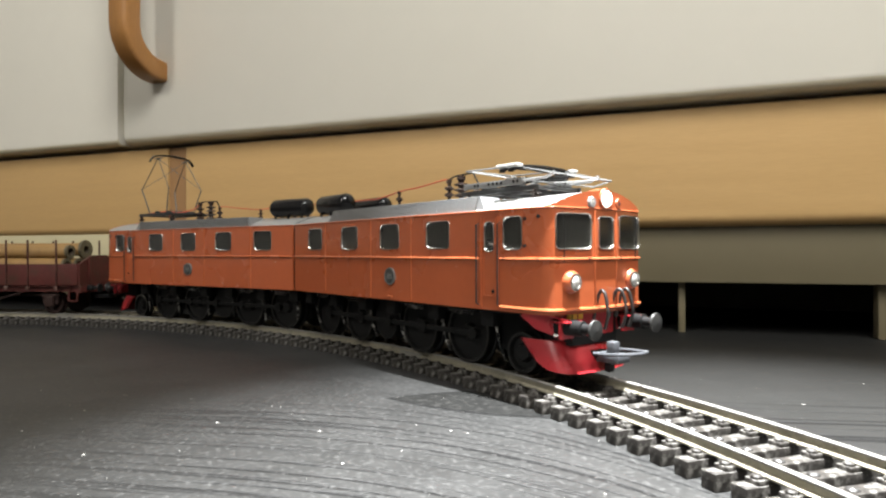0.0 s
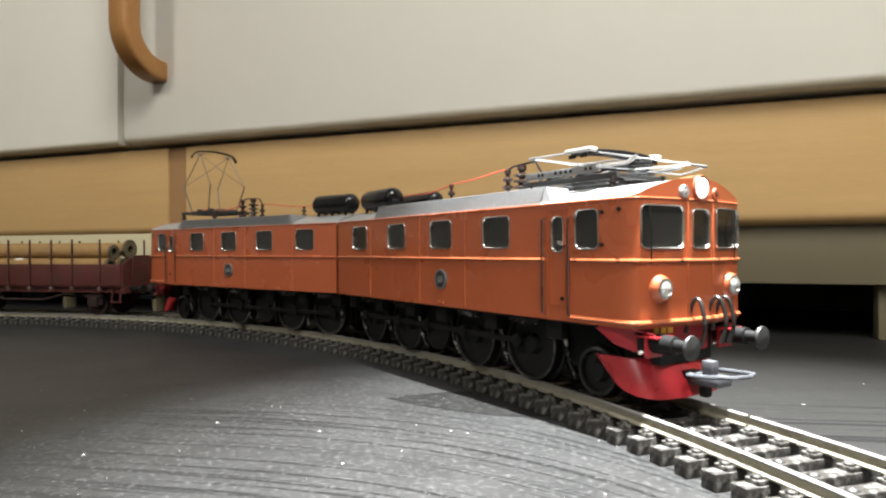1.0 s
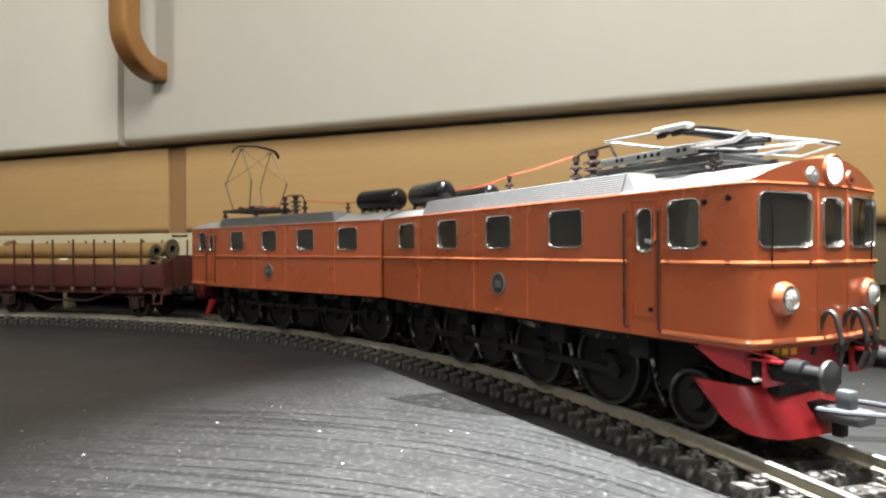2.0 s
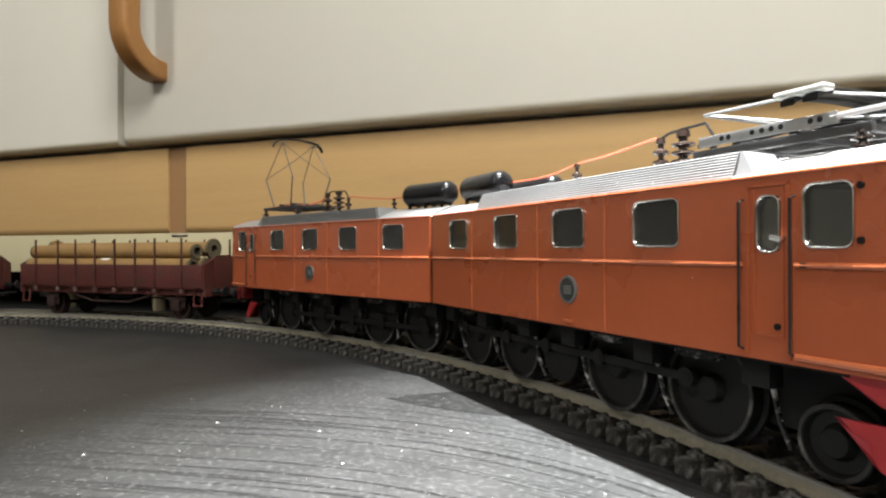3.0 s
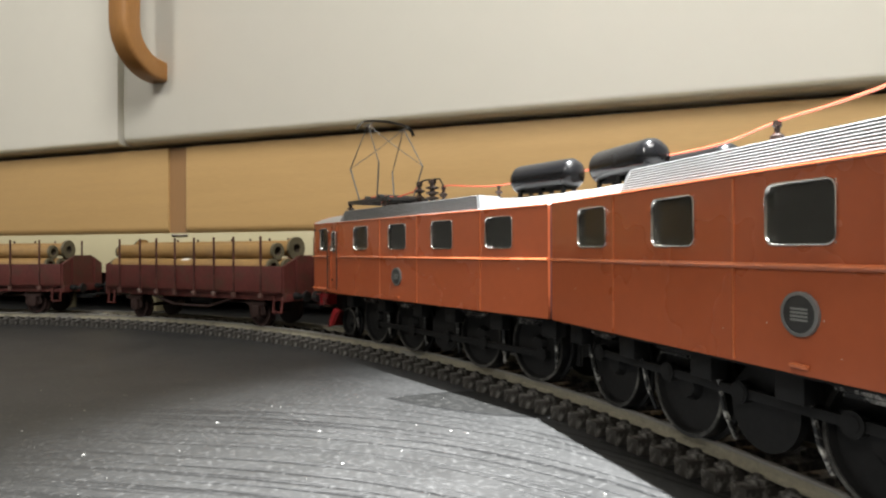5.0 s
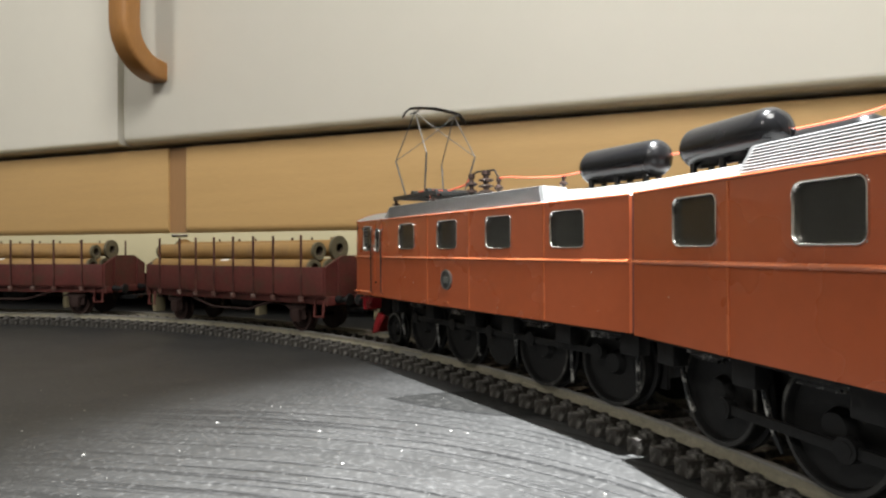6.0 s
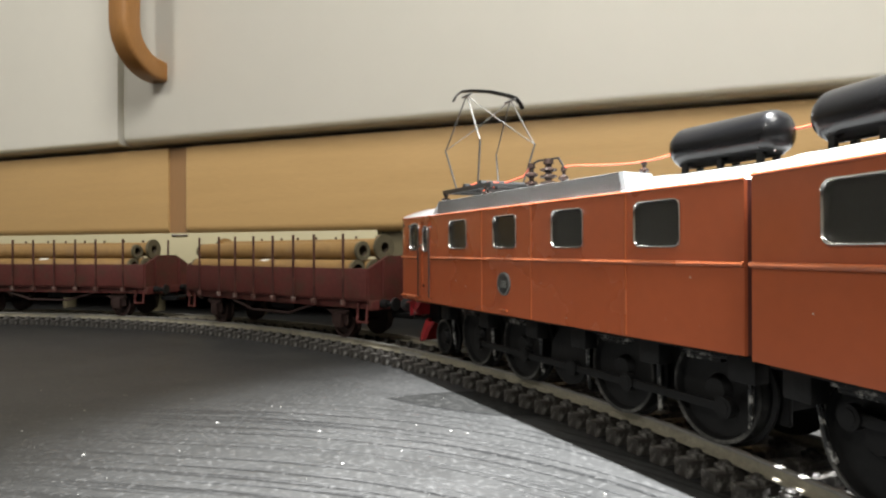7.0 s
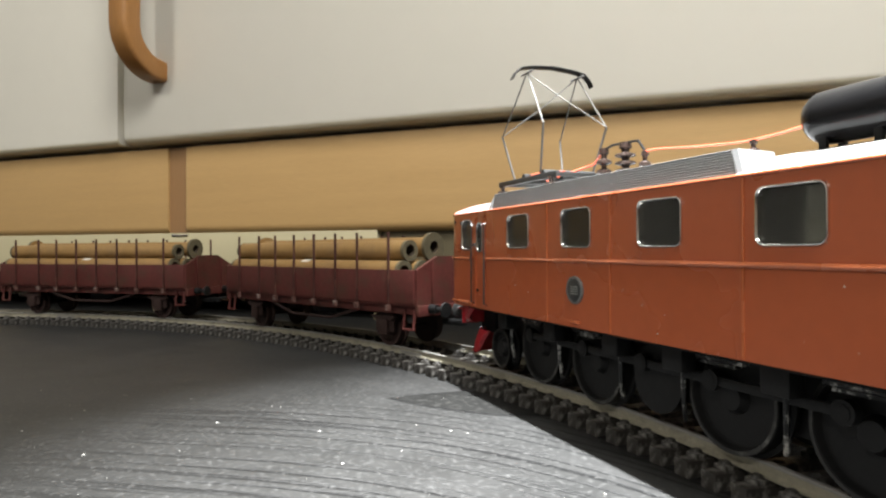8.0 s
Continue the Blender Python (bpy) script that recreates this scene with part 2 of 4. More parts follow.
def thing(name, label, category, group="", kind=""):
    return tagged(new(name), label, category, group, kind)


def box(bm, x0, x1, y0, y1, z0, z1, bevel=0.0, mat=0):
    m = Matrix.Translation(((x0 + x1) / 2, (y0 + y1) / 2, (z0 + z1) / 2)) @ Matrix.Diagonal((x1 - x0, y1 - y0, z1 - z0, 1))
    vs = bmesh.ops.create_cube(bm, size=1, matrix=m)["verts"]
    fs = list({f for v in vs for f in v.link_faces})
    for f in fs:
        f.material_index = mat
    if bevel:
        es = list({e for v in vs for e in v.link_edges})
        bmesh.ops.bevel(bm, geom=es, offset=bevel, segments=2, affect="EDGES", profile=0.6)
    return bm


def rings(bm, loops, close=True, cap0=True, cap1=True, mat=0):
    """Faces between successive loops of points."""
    vl = [[bm.verts.new(p) for p in lp] for lp in loops]
    k = len(vl[0])
    for a, b in zip(vl, vl[1:]):
        for i in range(k if close else k - 1):
            j = (i + 1) % k
            bm.faces.new((a[i], a[j], b[j], b[i])).material_index = mat
    if close and cap0:
        bm.faces.new(vl[0]).material_index = mat
    if close and cap1:
        bm.faces.new(vl[-1]).material_index = mat
    return bm


def basis(way):
    way = Vector(way).normalized()
    a = way.cross(Vector((0, 0, 1)))
    if a.length < 0.05:
        a = Vector((1, 0, 0))
    a.normalize()
    return a, a.cross(way).normalized()


def rod(bm, pts, r, seg=8, mat=0):
    """A round rod along a line of points."""
    pts = [Vector(p) for p in pts]
    loops = []
    for i, p in enumerate(pts):
        way = pts[min(i + 1, len(pts) - 1)] - pts[max(i - 1, 0)]
        a, b = basis(way)
        loops.append([p + (a * math.cos(t) + b * math.sin(t)) * r for t in (2 * math.pi * k / seg for k in range(seg))])
    return rings(bm, loops, mat=mat)


def smooth_line(pts, n=5):
    """A soft line through the points."""
    pts = [Vector(p) for p in pts]
    ext = [pts[0] * 2 - pts[1]] + pts + [pts[-1] * 2 - pts[-2]]
    out = []
    for a, b, c, d in zip(ext, ext[1:], ext[2:], ext[3:]):
        for k in range(n):
            t = k / n
            out.append(0.5 * ((2 * b) + (c - a) * t + (2 * a - 5 * b + 4 * c - d) * t * t + (3 * b - a - 3 * c + d) * t ** 3))
    return out + [pts[-1]]


def lathe(bm, base, axis, profile, seg=20, mat=0):
    """A turned body: profile rows are (distance along the axis, radius)."""
    base, axis = Vector(base), Vector(axis).normalized()
    a, b = basis(axis)
    return rings(bm, [[base + axis * d + (a * math.cos(t) + b * math.sin(t)) * max(r, 0.01) for t in (2 * math.pi * k / seg for k in range(seg))]
                      for d, r in profile], mat=mat)


def extrude_outline(bm, outline, way, mat=0):
    """A flat outline pushed along a way."""
    return rings(bm, [outline, [Vector(p) + Vector(way) for p in outline]], mat=mat)


def round_rect(w, h, r, seg=4):
    out = []
    for cx, cy, a0 in ((w / 2 - r, h / 2 - r, 0), (-w / 2 + r, h / 2 - r, 90), (-w / 2 + r, -h / 2 + r, 180), (w / 2 - r, -h / 2 + r, 270)):
        for k in range(seg + 1):
            a = radians(a0 + 90 * k / seg)
            out.append((cx + r * math.cos(a), cy + r * math.sin(a)))
    return out


# ---- the line of the track ----
RAD, CX, CY, TURN = 361.73, -287.35, -11.08, 1.316


def on_track(s):
    """Place and heading (radians) at the length s along the track's middle."""
    a = min(s / RAD, TURN)
    d = s - a * RAD
    return CX + RAD * math.sin(a) + d * math.cos(a), CY + RAD * math.cos(a) - d * math.sin(a), -a


RAILTOP_Z = 6.0


def riding(s, half=38.0, back=False):
    """The pose of a vehicle whose two ends ride on the track, its middle at the length s."""
    ax, ay, _ = on_track(s - half)
    bx, by, _ = on_track(s + half)
    a = math.atan2(by - ay, bx - ax) + (math.pi if back else 0)
    return pose((ax + bx) / 2 * MM, (ay + by) / 2 * MM, RAILTOP_Z * MM, 0, 0, math.degrees(a))


def travelled(t):
    """Length along the track of the front unit's middle: it slows by a hair and picks up again."""
    return 319.35 + 29.554 * t - 0.3003 * t ** 2 + 0.02048 * t ** 3


# ---- the setting ----


def build_board():
    bm = bmesh.new()
    box(bm, -1500, 1500, -1500, 900, -18, 0)
    ob = part("floor", bm, BOARD)
    tagged(ob, "black painted wooden board with rubbed grain and dust", "board", kind="structure")
    # lens-shaped repair plug let into the sheet
    bm = bmesh.new()
    pts = []
    for k in range(21):
        t = -1 + k / 10
        pts.append((36 * t, 13.0 * (1 - t * t), 0.0))
    for k in range(1, 20):
        t = 1 - k / 10
        pts.append((36 * t, -13.0 * (1 - t * t), 0.0))
    extrude_outline(bm, [(x, y, -0.5) for x, y, _ in pts], (0, 0, 0.56))
    gap = bmesh.new()
    extrude_outline(gap, [(x * 1.025, y * 1.10, -0.5) for x, y, _ in pts], (0, 0, 0.53))
    edge = part("plug_gap", gap, BLACK, ob, "dark gap round the plug")
    edge.matrix_basis = pose(0.022, 0.158, 0, 0, 0, -8)
    plug = part("repair_plug", bm, PLUG, ob, "lens-shaped wooden plug under the paint")
    plug.matrix_basis = pose(0.022, 0.158, 0, 0, 0, -8)
    rng = random.Random(5)
    bm = bmesh.new()
    spots = [(-26, 133, 1.0), (-18, 113, 0.9), (-50, 140, 0.9), (-67, 118, 1.3), (1.6, 133, 0.9), (88, 155, 0.8), (118, 178, 0.9), (-8, 120, 0.6), (-90, 112, 0.8)]
    for k in range(450):
        spots.append((rng.uniform(-150, 90), rng.uniform(88, 190), 0.12 + 0.42 * rng.random() ** 4))
    for x, y, r in spots:
        r *= 0.72
        m = Matrix.Translation((x, y, r * 0.15)) @ Euler((0, 0, rng.uniform(0, 6))).to_matrix().to_4x4() @ Matrix.Diagonal((r * rng.uniform(0.6, 1.5), r * rng.uniform(0.4, 0.8), r * 0.35, 1))
        bmesh.ops.create_icosphere(bm, subdivisions=1, radius=0.6, matrix=m)
    tagged(part("crumbs", bm, SPECK), "pale dust crumbs scattered over the black board", "dust", kind="stuff")
    return ob


WALL = pose(0.1085, 0.2928, 0, 0, 0, -20.6)


def build_cabinet():
    """The cabinet front in its own space: x along the front, y into it, z up."""
    base = thing("kitchen_cabinet", "kitchen cabinet with cream doors over a beech rail", "cabinet", kind="structure")
    base.matrix_world = WALL
    # right part in the shaded tone, left part in the lit one
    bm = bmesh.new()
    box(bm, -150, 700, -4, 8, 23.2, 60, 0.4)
    part("lower_panel", bm, PANELDIM, base, "right part of the lower panel, coloured darker for shade")
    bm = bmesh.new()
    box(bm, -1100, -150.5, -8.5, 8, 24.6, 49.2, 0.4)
    part("lower_panel", bm, PANELLIT, base, "left part of the lower panel, coloured in its lit cream tone")
    # strip coloured dark as the contact shadow below the door edge
    bm = bmesh.new()
    box(bm, -1100, 700, -1, 8.5, 101.2, 103.2)
    part("door_shadow_strip", bm, SHADEGAP, base, "dark brown strip for the shadow under the doors")
    # back and top of the recess; near-black colour stands for the shade inside
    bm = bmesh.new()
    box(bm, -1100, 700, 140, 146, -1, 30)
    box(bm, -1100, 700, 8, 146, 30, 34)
    part("recess", bm, RECESSSHADE, base, "recess below the panel, coloured near black for its shade")
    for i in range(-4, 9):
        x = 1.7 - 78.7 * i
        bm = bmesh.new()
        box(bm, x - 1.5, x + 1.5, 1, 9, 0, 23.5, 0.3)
        part("post", bm, PANELDIM, base)
    # beech rail in two lengths with a strip between
    def rail_profile(x):
        pts = [(8, 48.4), (-5, 48.4)]
        for k in range(7):
            a = radians(270 - 90 * k / 6)
            pts.append((-5 + 5 * math.cos(a), 53.4 + 5 * math.sin(a)))
        pts += [(-10, 101.0), (8, 101.0)]
        return [(x, y, z) for y, z in pts]
    bm = bmesh.new()
    rings(bm, [rail_profile(-277.1), rail_profile(700)])
    part("rail", bm, BEECH, base, "beech veneered rail", 60)
    bm = bmesh.new()
    rings(bm, [rail_profile(-1100), rail_profile(-291)])
    part("rail", bm, BEECH, base, "beech veneered rail", 60)
    bm = bmesh.new()
    box(bm, -291, -277.5, -8.6, 8, 49.5, 101.0)
    part("joint_strip", bm, BEECHDARK, base, "darker strip between the rails")
    bm = bmesh.new()
    box(bm, -277.9, -277.2, -9.3, 6, 50.5, 100.8)
    part("joint_gap", bm, SHADEGAP, base, "narrow dark gap beside the strip")
    bm = bmesh.new()
    box(bm, -289.5, -277, -9, 6, 47.0, 48.6, 0.5)
    part("clip", bm, CHROME, base, "small bright metal clip")
    # carcass above and behind
    bm = bmesh.new()
    box(bm, -1100, 700, -3, 300, 106, 112)
    box(bm, -1100, 700, -1, 300, 112, 900)
    part("carcass", bm, EDGEOLIVE, base)
    bm = bmesh.new()
    box(bm, -326, -315, -11.5, -0.2, 109.5, 880)
    part("gap_strip", bm, EDGEOLIVE, base, "beige strip in the gap between the doors")
    for x0, x1 in ((-1100, -323.0), (-317.6, 700)):
        door = part("door", door_panel(x0, x1), [DOORWHITE, EDGEOLIVE], base, "cream white laminate door with rounded edge")
        if x1 > 0:
            part("handle", handle_bow(), HANDLEWOOD, door, "curved oiled oak bow handle", 50)
    return base


def door_panel(x0, x1):
    bm = bmesh.new()
    def section(x, inset):
        pts = [(0, 103.4 + inset), (-12, 103.4 + inset)]
        for k in range(1, 6):
            a = radians(270 - 90 * k / 5)
            pts.append((-13.5 + 4.5 * math.cos(a) + inset * 0.3, 107.9 + 4.5 * math.sin(a) + inset))
        pts += [(-18 + inset * 0.3, 900), (0, 900)]
        return [(x, y, z) for y, z in pts]
    rings(bm, [section(x0, 0.8), section(x0 + 0.8, 0), section(x1 - 0.8, 0), section(x1, 0.8)])
    for f in bm.faces:
        if f.calc_center_median().z < 107.2:
            f.material_index = 1
    return bm


def handle_bow():
    """A flat bow: a bar of rounded section bent to the door at its foot."""
    bm = bmesh.new()
    x, foot = -289.9, 144.6
    line = [(-17, foot)]
    for k in range(9):
        a = radians(90 * k / 8)
        line.append((-21 - 22 * math.sin(a), foot + 22 - 22 * math.cos(a)))
    line += [(-43, foot + 60), (-43, foot + 110)]
    for k in range(9):
        a = radians(90 * k / 8)
        line.append((-43 + 22 * (1 - math.cos(a)), foot + 118 + 22 * math.sin(a)))
    line.append((-17, foot + 140))
    loops = []
    for i, (y, z) in enumerate(line):
        a, b = line[max(i - 1, 0)], line[min(i + 1, len(line) - 1)]
        way = Vector((0, b[0] - a[0], b[1] - a[1])).normalized()
        side = Vector((1, 0, 0))
        up = side.cross(way)
        loops.append([Vector((x, y, z)) + side * p + up * q for p, q in round_rect(12.8, 12.2, 2.0, 3)])
    return rings(bm, loops)


def build_room():
    for name, dims in (("wall_west", (-1560, -1500, -1560, 1000, -20, 2400)), ("wall_east", (1500, 1560, -1560, 1000, -20, 2400)),
                       ("wall_south", (-1560, 1560, -1560, -1500, -20, 2400)), ("wall_north", (-1560, 1560, 1000, 1060, -20, 2400)),
                       ("ceiling", (-1560, 1560, -1560, 1060, 2400, 2440))):
        bm = bmesh.new()
        box(bm, *dims)
        tagged(part(name, bm, PLASTER), "plain pale plaster surface of the kitchen", "wall" if "wall" in name else "ceiling", kind="structure")


def build_track():
    track = thing("railway_track", "curved model railway track with dark sleepers and studs", "track")
    s0, s1 = -130.0, 640.0
    for v in (-9.1, 9.1):
        for name, prof, mat in (("rail", [(-1.0, 3.75), (1.0, 3.75), (1.0, 4.05), (0.36, 4.5), (0.34, 5.1), (0.42, 5.25), (0.42, 5.9), (-0.42, 5.9),
                                          (-0.42, 5.25), (-0.34, 5.1), (-0.36, 4.5), (-1.0, 4.05)], RAIL),
                                ("rail_head", [(-0.58, 5.6), (0.58, 5.6), (0.58, 5.9), (0.46, 6.0), (-0.46, 6.0), (-0.58, 5.9)], RAILTOP)):
            bm = bmesh.new()
            loops = []
            for k in range(155):
                s = s0 + (s1 - s0) * k / 154
                x, y, a = on_track(s)
                nx, ny = -math.sin(a), math.cos(a)
                loops.append([(x + nx * (v + p), y + ny * (v + p), z) for p, z in prof])
            rings(bm, loops)
            part(name, bm, mat, track, "bright worn running surface" if name == "rail_head" else "")
    # sleeper with its chairs, and the contact stud in its middle
    bm = bmesh.new()
    box(bm, -1.65, 1.65, -14.4, 14.4, 0.0, 2.95, 0.28)
    for v in (-9.1, 9.1):
        for w in (-2.0, 2.0):
            lathe(bm, (0.1, v + w, 3.0), (0, 0, 1), [(0, 0.95), (1.1, 0.9), (1.35, 0.65), (1.35, 0.0)], 10)
        box(bm, -1.35, 1.35, v - 3.0, v + 3.0, 2.6, 3.72, 0.2)
    master = part("sleeper", bm, SLEEPER)
    bm = bmesh.new()
    lathe(bm, (0, 0, 2.6), (0, 0, 1), [(0, 1.1), (0.5, 1.0), (0.75, 0.7), (0.8, 0)], 10)
    part("contact_stud", bm, STUD, master)
    master.parent = track
    for i in range(-75, 39):
        s = 382.38 + 1.6 + 6.634 * i
        x, y, a = on_track(s)
        m = pose(x * MM, y * MM, 0, 0, 0, math.degrees(a))
        if i == -75:
            master.matrix_basis = m
        else:
            copy_thing(master, m)
    # joiner between two lengths of rail
    for s in (327.0, 95.0):
        for v in (-9.1, 9.1):
            x, y, a = on_track(s)
            bm = bmesh.new()
            box(bm, -6, 6, -1.3, 1.3, 3.6, 4.1, 0.2)
            box(bm, -6, 6, -0.75, -0.3, 4.0, 5.0, 0.15)
            ob = part("rail_joiner", bm, RAILTOP, track, "bright metal rail joiner")
            ob.matrix_basis = pose((x - math.sin(a) * v) * MM, (y + math.cos(a) * v) * MM, 0, 0, 0, math.degrees(a))
    return track


# ---- locomotive ----
HALF, FLOOR_Z, EAVE = 18.3, 16.7, 42.1
REAR = -53.85
NOSE = [(71.2, 18.3), (72.8, 18.24), (74.0, 18.08), (75.0, 17.82), (75.7, 17.5), (76.15, 17.15), (76.4, 16.8), (78.3, 4.3)]
HOLES = [(-37.0, 10.0, 32.65, 40.05), (-12.75, 10.0, 32.65, 40.05), (11.15, 10.0, 32.65, 40.05), (35.0, 10.0, 32.65, 40.05),
         (55.95, 3.2, 31.75, 39.15), (64.3, 6.1, 32.3, 40.2)]


def half_width(u):
    pts = [(-60, HALF)] + NOSE
    for (a, wa), (b, wb) in zip(pts, pts[1:]):
        if u <= b:
            return wa + (wb - wa) * (u - a) / (b - a)
    return NOSE[-1][1]


def wall_runs():
    """The walls as straight runs (start, end, holes), the holes as (from, to, bottom, top) along the run."""
    runs = [((REAR, -HALF), (NOSE[0][0], -HALF), [(u - w / 2 - REAR, u + w / 2 - REAR, b, t) for u, w, b, t in HOLES])]
    right = [(u, -w) for u, w in NOSE]
    left = [(u, w) for u, w in reversed(NOSE)]
    ring = right + left
    for a, b in zip(ring, ring[1:]):
        length = math.dist(a, b)
        holes = []
        if 10 < length < 14:
            holes = [(0.3, length - 1.5, 32.4, 40.6)] if a[1] < 0 else [(1.5, length - 0.3, 32.4, 40.6)]
        elif 6 < length < 9:
            holes = [(length / 2 - 2.8, length / 2 + 2.8, 32.4, 40.1)]
        runs.append((a, b, holes))
    runs.append(((NOSE[0][0], HALF), (REAR, HALF), [(NOSE[0][0] - u - w / 2, NOSE[0][0] - u + w / 2, b, t) for u, w, b, t in HOLES]))
    return runs


def run_matrix(a, b):
    """Space of a wall run: x along it, y outwards, z up."""
    d = Vector((b[0] - a[0], b[1] - a[1], 0)).normalized()
    out = Vector((d.y, -d.x, 0))
    m = Matrix((( d.x, out.x, 0, a[0]), (d.y, out.y, 0, a[1]), (0, 0, 1, 0), (0, 0, 0, 1)))
    return m


def insulator(bm, u, v, z, h, r=1.0, discs=3, mat=0):
    prof = [(0, r * 0.7), (h * 0.1, r * 0.7)]
    for k in range(discs):
        z0 = h * (0.12 + 0.7 * k / discs)
        st = h * 0.7 / discs
        prof += [(z0, r * 0.45), (z0 + st * 0.25, r * 1.25), (z0 + st * 0.5, r * 1.2), (z0 + st * 0.75, r * 0.45)]
    prof += [(h * 0.85, r * 0.5), (h * 0.87, r * 0.75), (h, r * 0.7)]
    return lathe(bm, (u, v, z), (0, 0, 1), prof, 12, mat)


def roof_z(u, v):
    return EAVE + 4.4 * max(1 - (min(abs(v) / HALF, 1)) ** 2.0, 0) ** 0.9


def build_body(unit):
    levels = sorted({FLOOR_Z, EAVE, *(h[k] for _, _, holes in wall_runs() for h in holes for k in (2, 3))})
    bm = bmesh.new()
    for a, b, holes in wall_runs():
        m, length = run_matrix(a, b), math.dist(a, b)
        xs = sorted({0.0, length, *(h[0] for h in holes), *(h[1] for h in holes)})
        zs = levels
        for x0, x1 in zip(xs, xs[1:]):
            for z0, z1 in zip(zs, zs[1:]):
                cx, cz = (x0 + x1) / 2, (z0 + z1) / 2
                if any(h[0] < cx < h[1] and h[2] < cz < h[3] for h in holes):
                    continue
                bm.faces.new([bm.verts.new(m @ Vector(p)) for p in ((x0, 0, z0), (x1, 0, z0), (x1, 0, z1), (x0, 0, z1))])
    bmesh.ops.remove_doubles(bm, verts=bm.verts, dist=0.01)
    bmesh.ops.recalc_face_normals(bm, faces=bm.faces)
    bmesh.ops.solidify(bm, geom=bm.faces[:], thickness=0.7)
    body = part("body", bm, ORANGE, unit, "orange-brown enamelled body shell", 58)
    # end wall, floor, inside
    bm = bmesh.new()
    box(bm, REAR + 0.1, REAR + 0.7, -17.5, 17.5, FLOOR_Z, EAVE)
    part("end_wall", bm, BELLOWS, unit, "dark maroon wall at the coupled end")
    bm = bmesh.new()
    for k in range(3):
        box(bm, -55.6 - 0.85 * k, -54.9 - 0.85 * k, -14.6 + 0.5 * k, 14.6 - 0.5 * k, FLOOR_Z + 1, EAVE + 0.2 - k * 0.4, 0.3)
    part("bellows", bm, BELLOWS, unit, "dark folded gangway bellows")
    bm = bmesh.new()
    box(bm, -51.8, 66, -17.2, 17.2, FLOOR_Z - 0.6, FLOOR_Z + 0.8)
    part("underframe", bm, BLACK, unit)
    bm = bmesh.new()
    box(bm, -50, 50, -14.0, 14.0, FLOOR_Z + 0.9, EAVE - 0.5, 0.5)
    part("machine_room", bm, INSIDE, unit, "olive machine room wall behind the windows")
    bm = bmesh.new()
    for z in (32.6, 36.4):
        rod(bm, [(75.9, -2.4, z), (75.9, 2.4, z)], 0.14, 6)
    for v in (-2.1, -0.7, 0.7, 2.1):
        rod(bm, [(75.9, v, 32.6), (75.9, v, 36.4)], 0.14, 6)
    part("window_guard", bm, DOORWHITE, unit, "white guard bars behind the middle front window")
    bm = bmesh.new()
    box(bm, 56, 73, -10, 10, FLOOR_Z + 0.9, 27, 0.5)
    part("cab_desk", bm, INSIDE, unit)
    # waist bead, skirt bead and upright seams
    for name, z, r, u0 in (("waist_bead", 29.85, 0.40, REAR), ("skirt_bead", 17.8, 0.5, 60.0)):
        bm = bmesh.new()
        for sgn in (-1, 1):
            if name == "waist_bead":
                rod(bm, [(u0, sgn * (HALF + 0.2), z), (51.9, sgn * (HALF + 0.2), z)], r, 8)
                u1 = 60.0
            else:
                u1 = u0
            rod(bm, [(u1, sgn * (HALF + 0.2), z)] + [(u + 0.1, sgn * (w + 0.2), z) for u, w in NOSE] + [(NOSE[-1][0] + 0.1, 0, z)], r, 8)
        part(name, bm, CREST, body, "raised bead, coloured paler for its highlight")
    for u in (-29.6, 0.2, 22.1):
        for sgn in (-1, 1):
            bm = bmesh.new()
            box(bm, u - 0.2, u + 0.2, sgn * HALF - 0.22, sgn * HALF + 0.22, FLOOR_Z + 0.2, EAVE - 0.3)
            part("seam", bm, CREST, body, "thin raised panel joint in a paler tone")
    # eaves gutter
    bm = bmesh.new()
    for sgn in (-1, 1):
        rod(bm, [(REAR, sgn * HALF, EAVE)] + [(u, sgn * w, EAVE) for u, w in NOSE] + [(NOSE[-1][0], 0, EAVE)], 0.28, 6)
    part("gutter", bm, ORANGE, body)
    # roof skin, and the orange brow that rises to it round the nose
    grey, brow = bmesh.new(), bmesh.new()
    us = [REAR + 4.9 * k for k in range(25)] + [u for u, _ in NOSE[:-1]] + [77.0, 77.7, 78.3]
    cols = 24
    for u0, u1 in zip(us, us[1:]):
        for j in range(cols):
            t0, t1 = -1 + 2 * j / cols, -1 + 2 * (j + 1) / cols
            s0, s1 = math.sin(t0 * math.pi / 2), math.sin(t1 * math.pi / 2)
            pts = [(u, s * half_width(u), roof_z(u, s * half_width(u))) for u, s in ((u0, s0), (u1, s0), (u1, s1), (u0, s1))]
            grey.faces.new([grey.verts.new(p) for p in pts])
    back = [(REAR, s * HALF, roof_z(0, s * HALF)) for s in (-1, -0.9, -0.7, -0.4, 0, 0.4, 0.7, 0.9, 1)]
    grey.faces.new([grey.verts.new(p) for p in back])
    rim = []
    for (ua, wa), (ub, wb) in zip(NOSE, NOSE[1:]):
        rim += [(ua + (ub - ua) * k / 6, -(wa + (wb - wa) * k / 6)) for k in range(6)]
    rim += [(78.3, -4.3), (78.3, -2.0), (78.3, 0)]
    rim += [(u, -v) for u, v in reversed(rim[:-1])]
    for (ua, va), (ub, vb) in zip(rim, rim[1:]):
        pts = [(ua, va, EAVE), (ub, vb, EAVE), (ub, vb, roof_z(ub, vb) + 0.12), (ua, va, roof_z(ua, va) + 0.12)]
        inner = [(u - 0.7, v * 0.96, z) for u, v, z in pts]
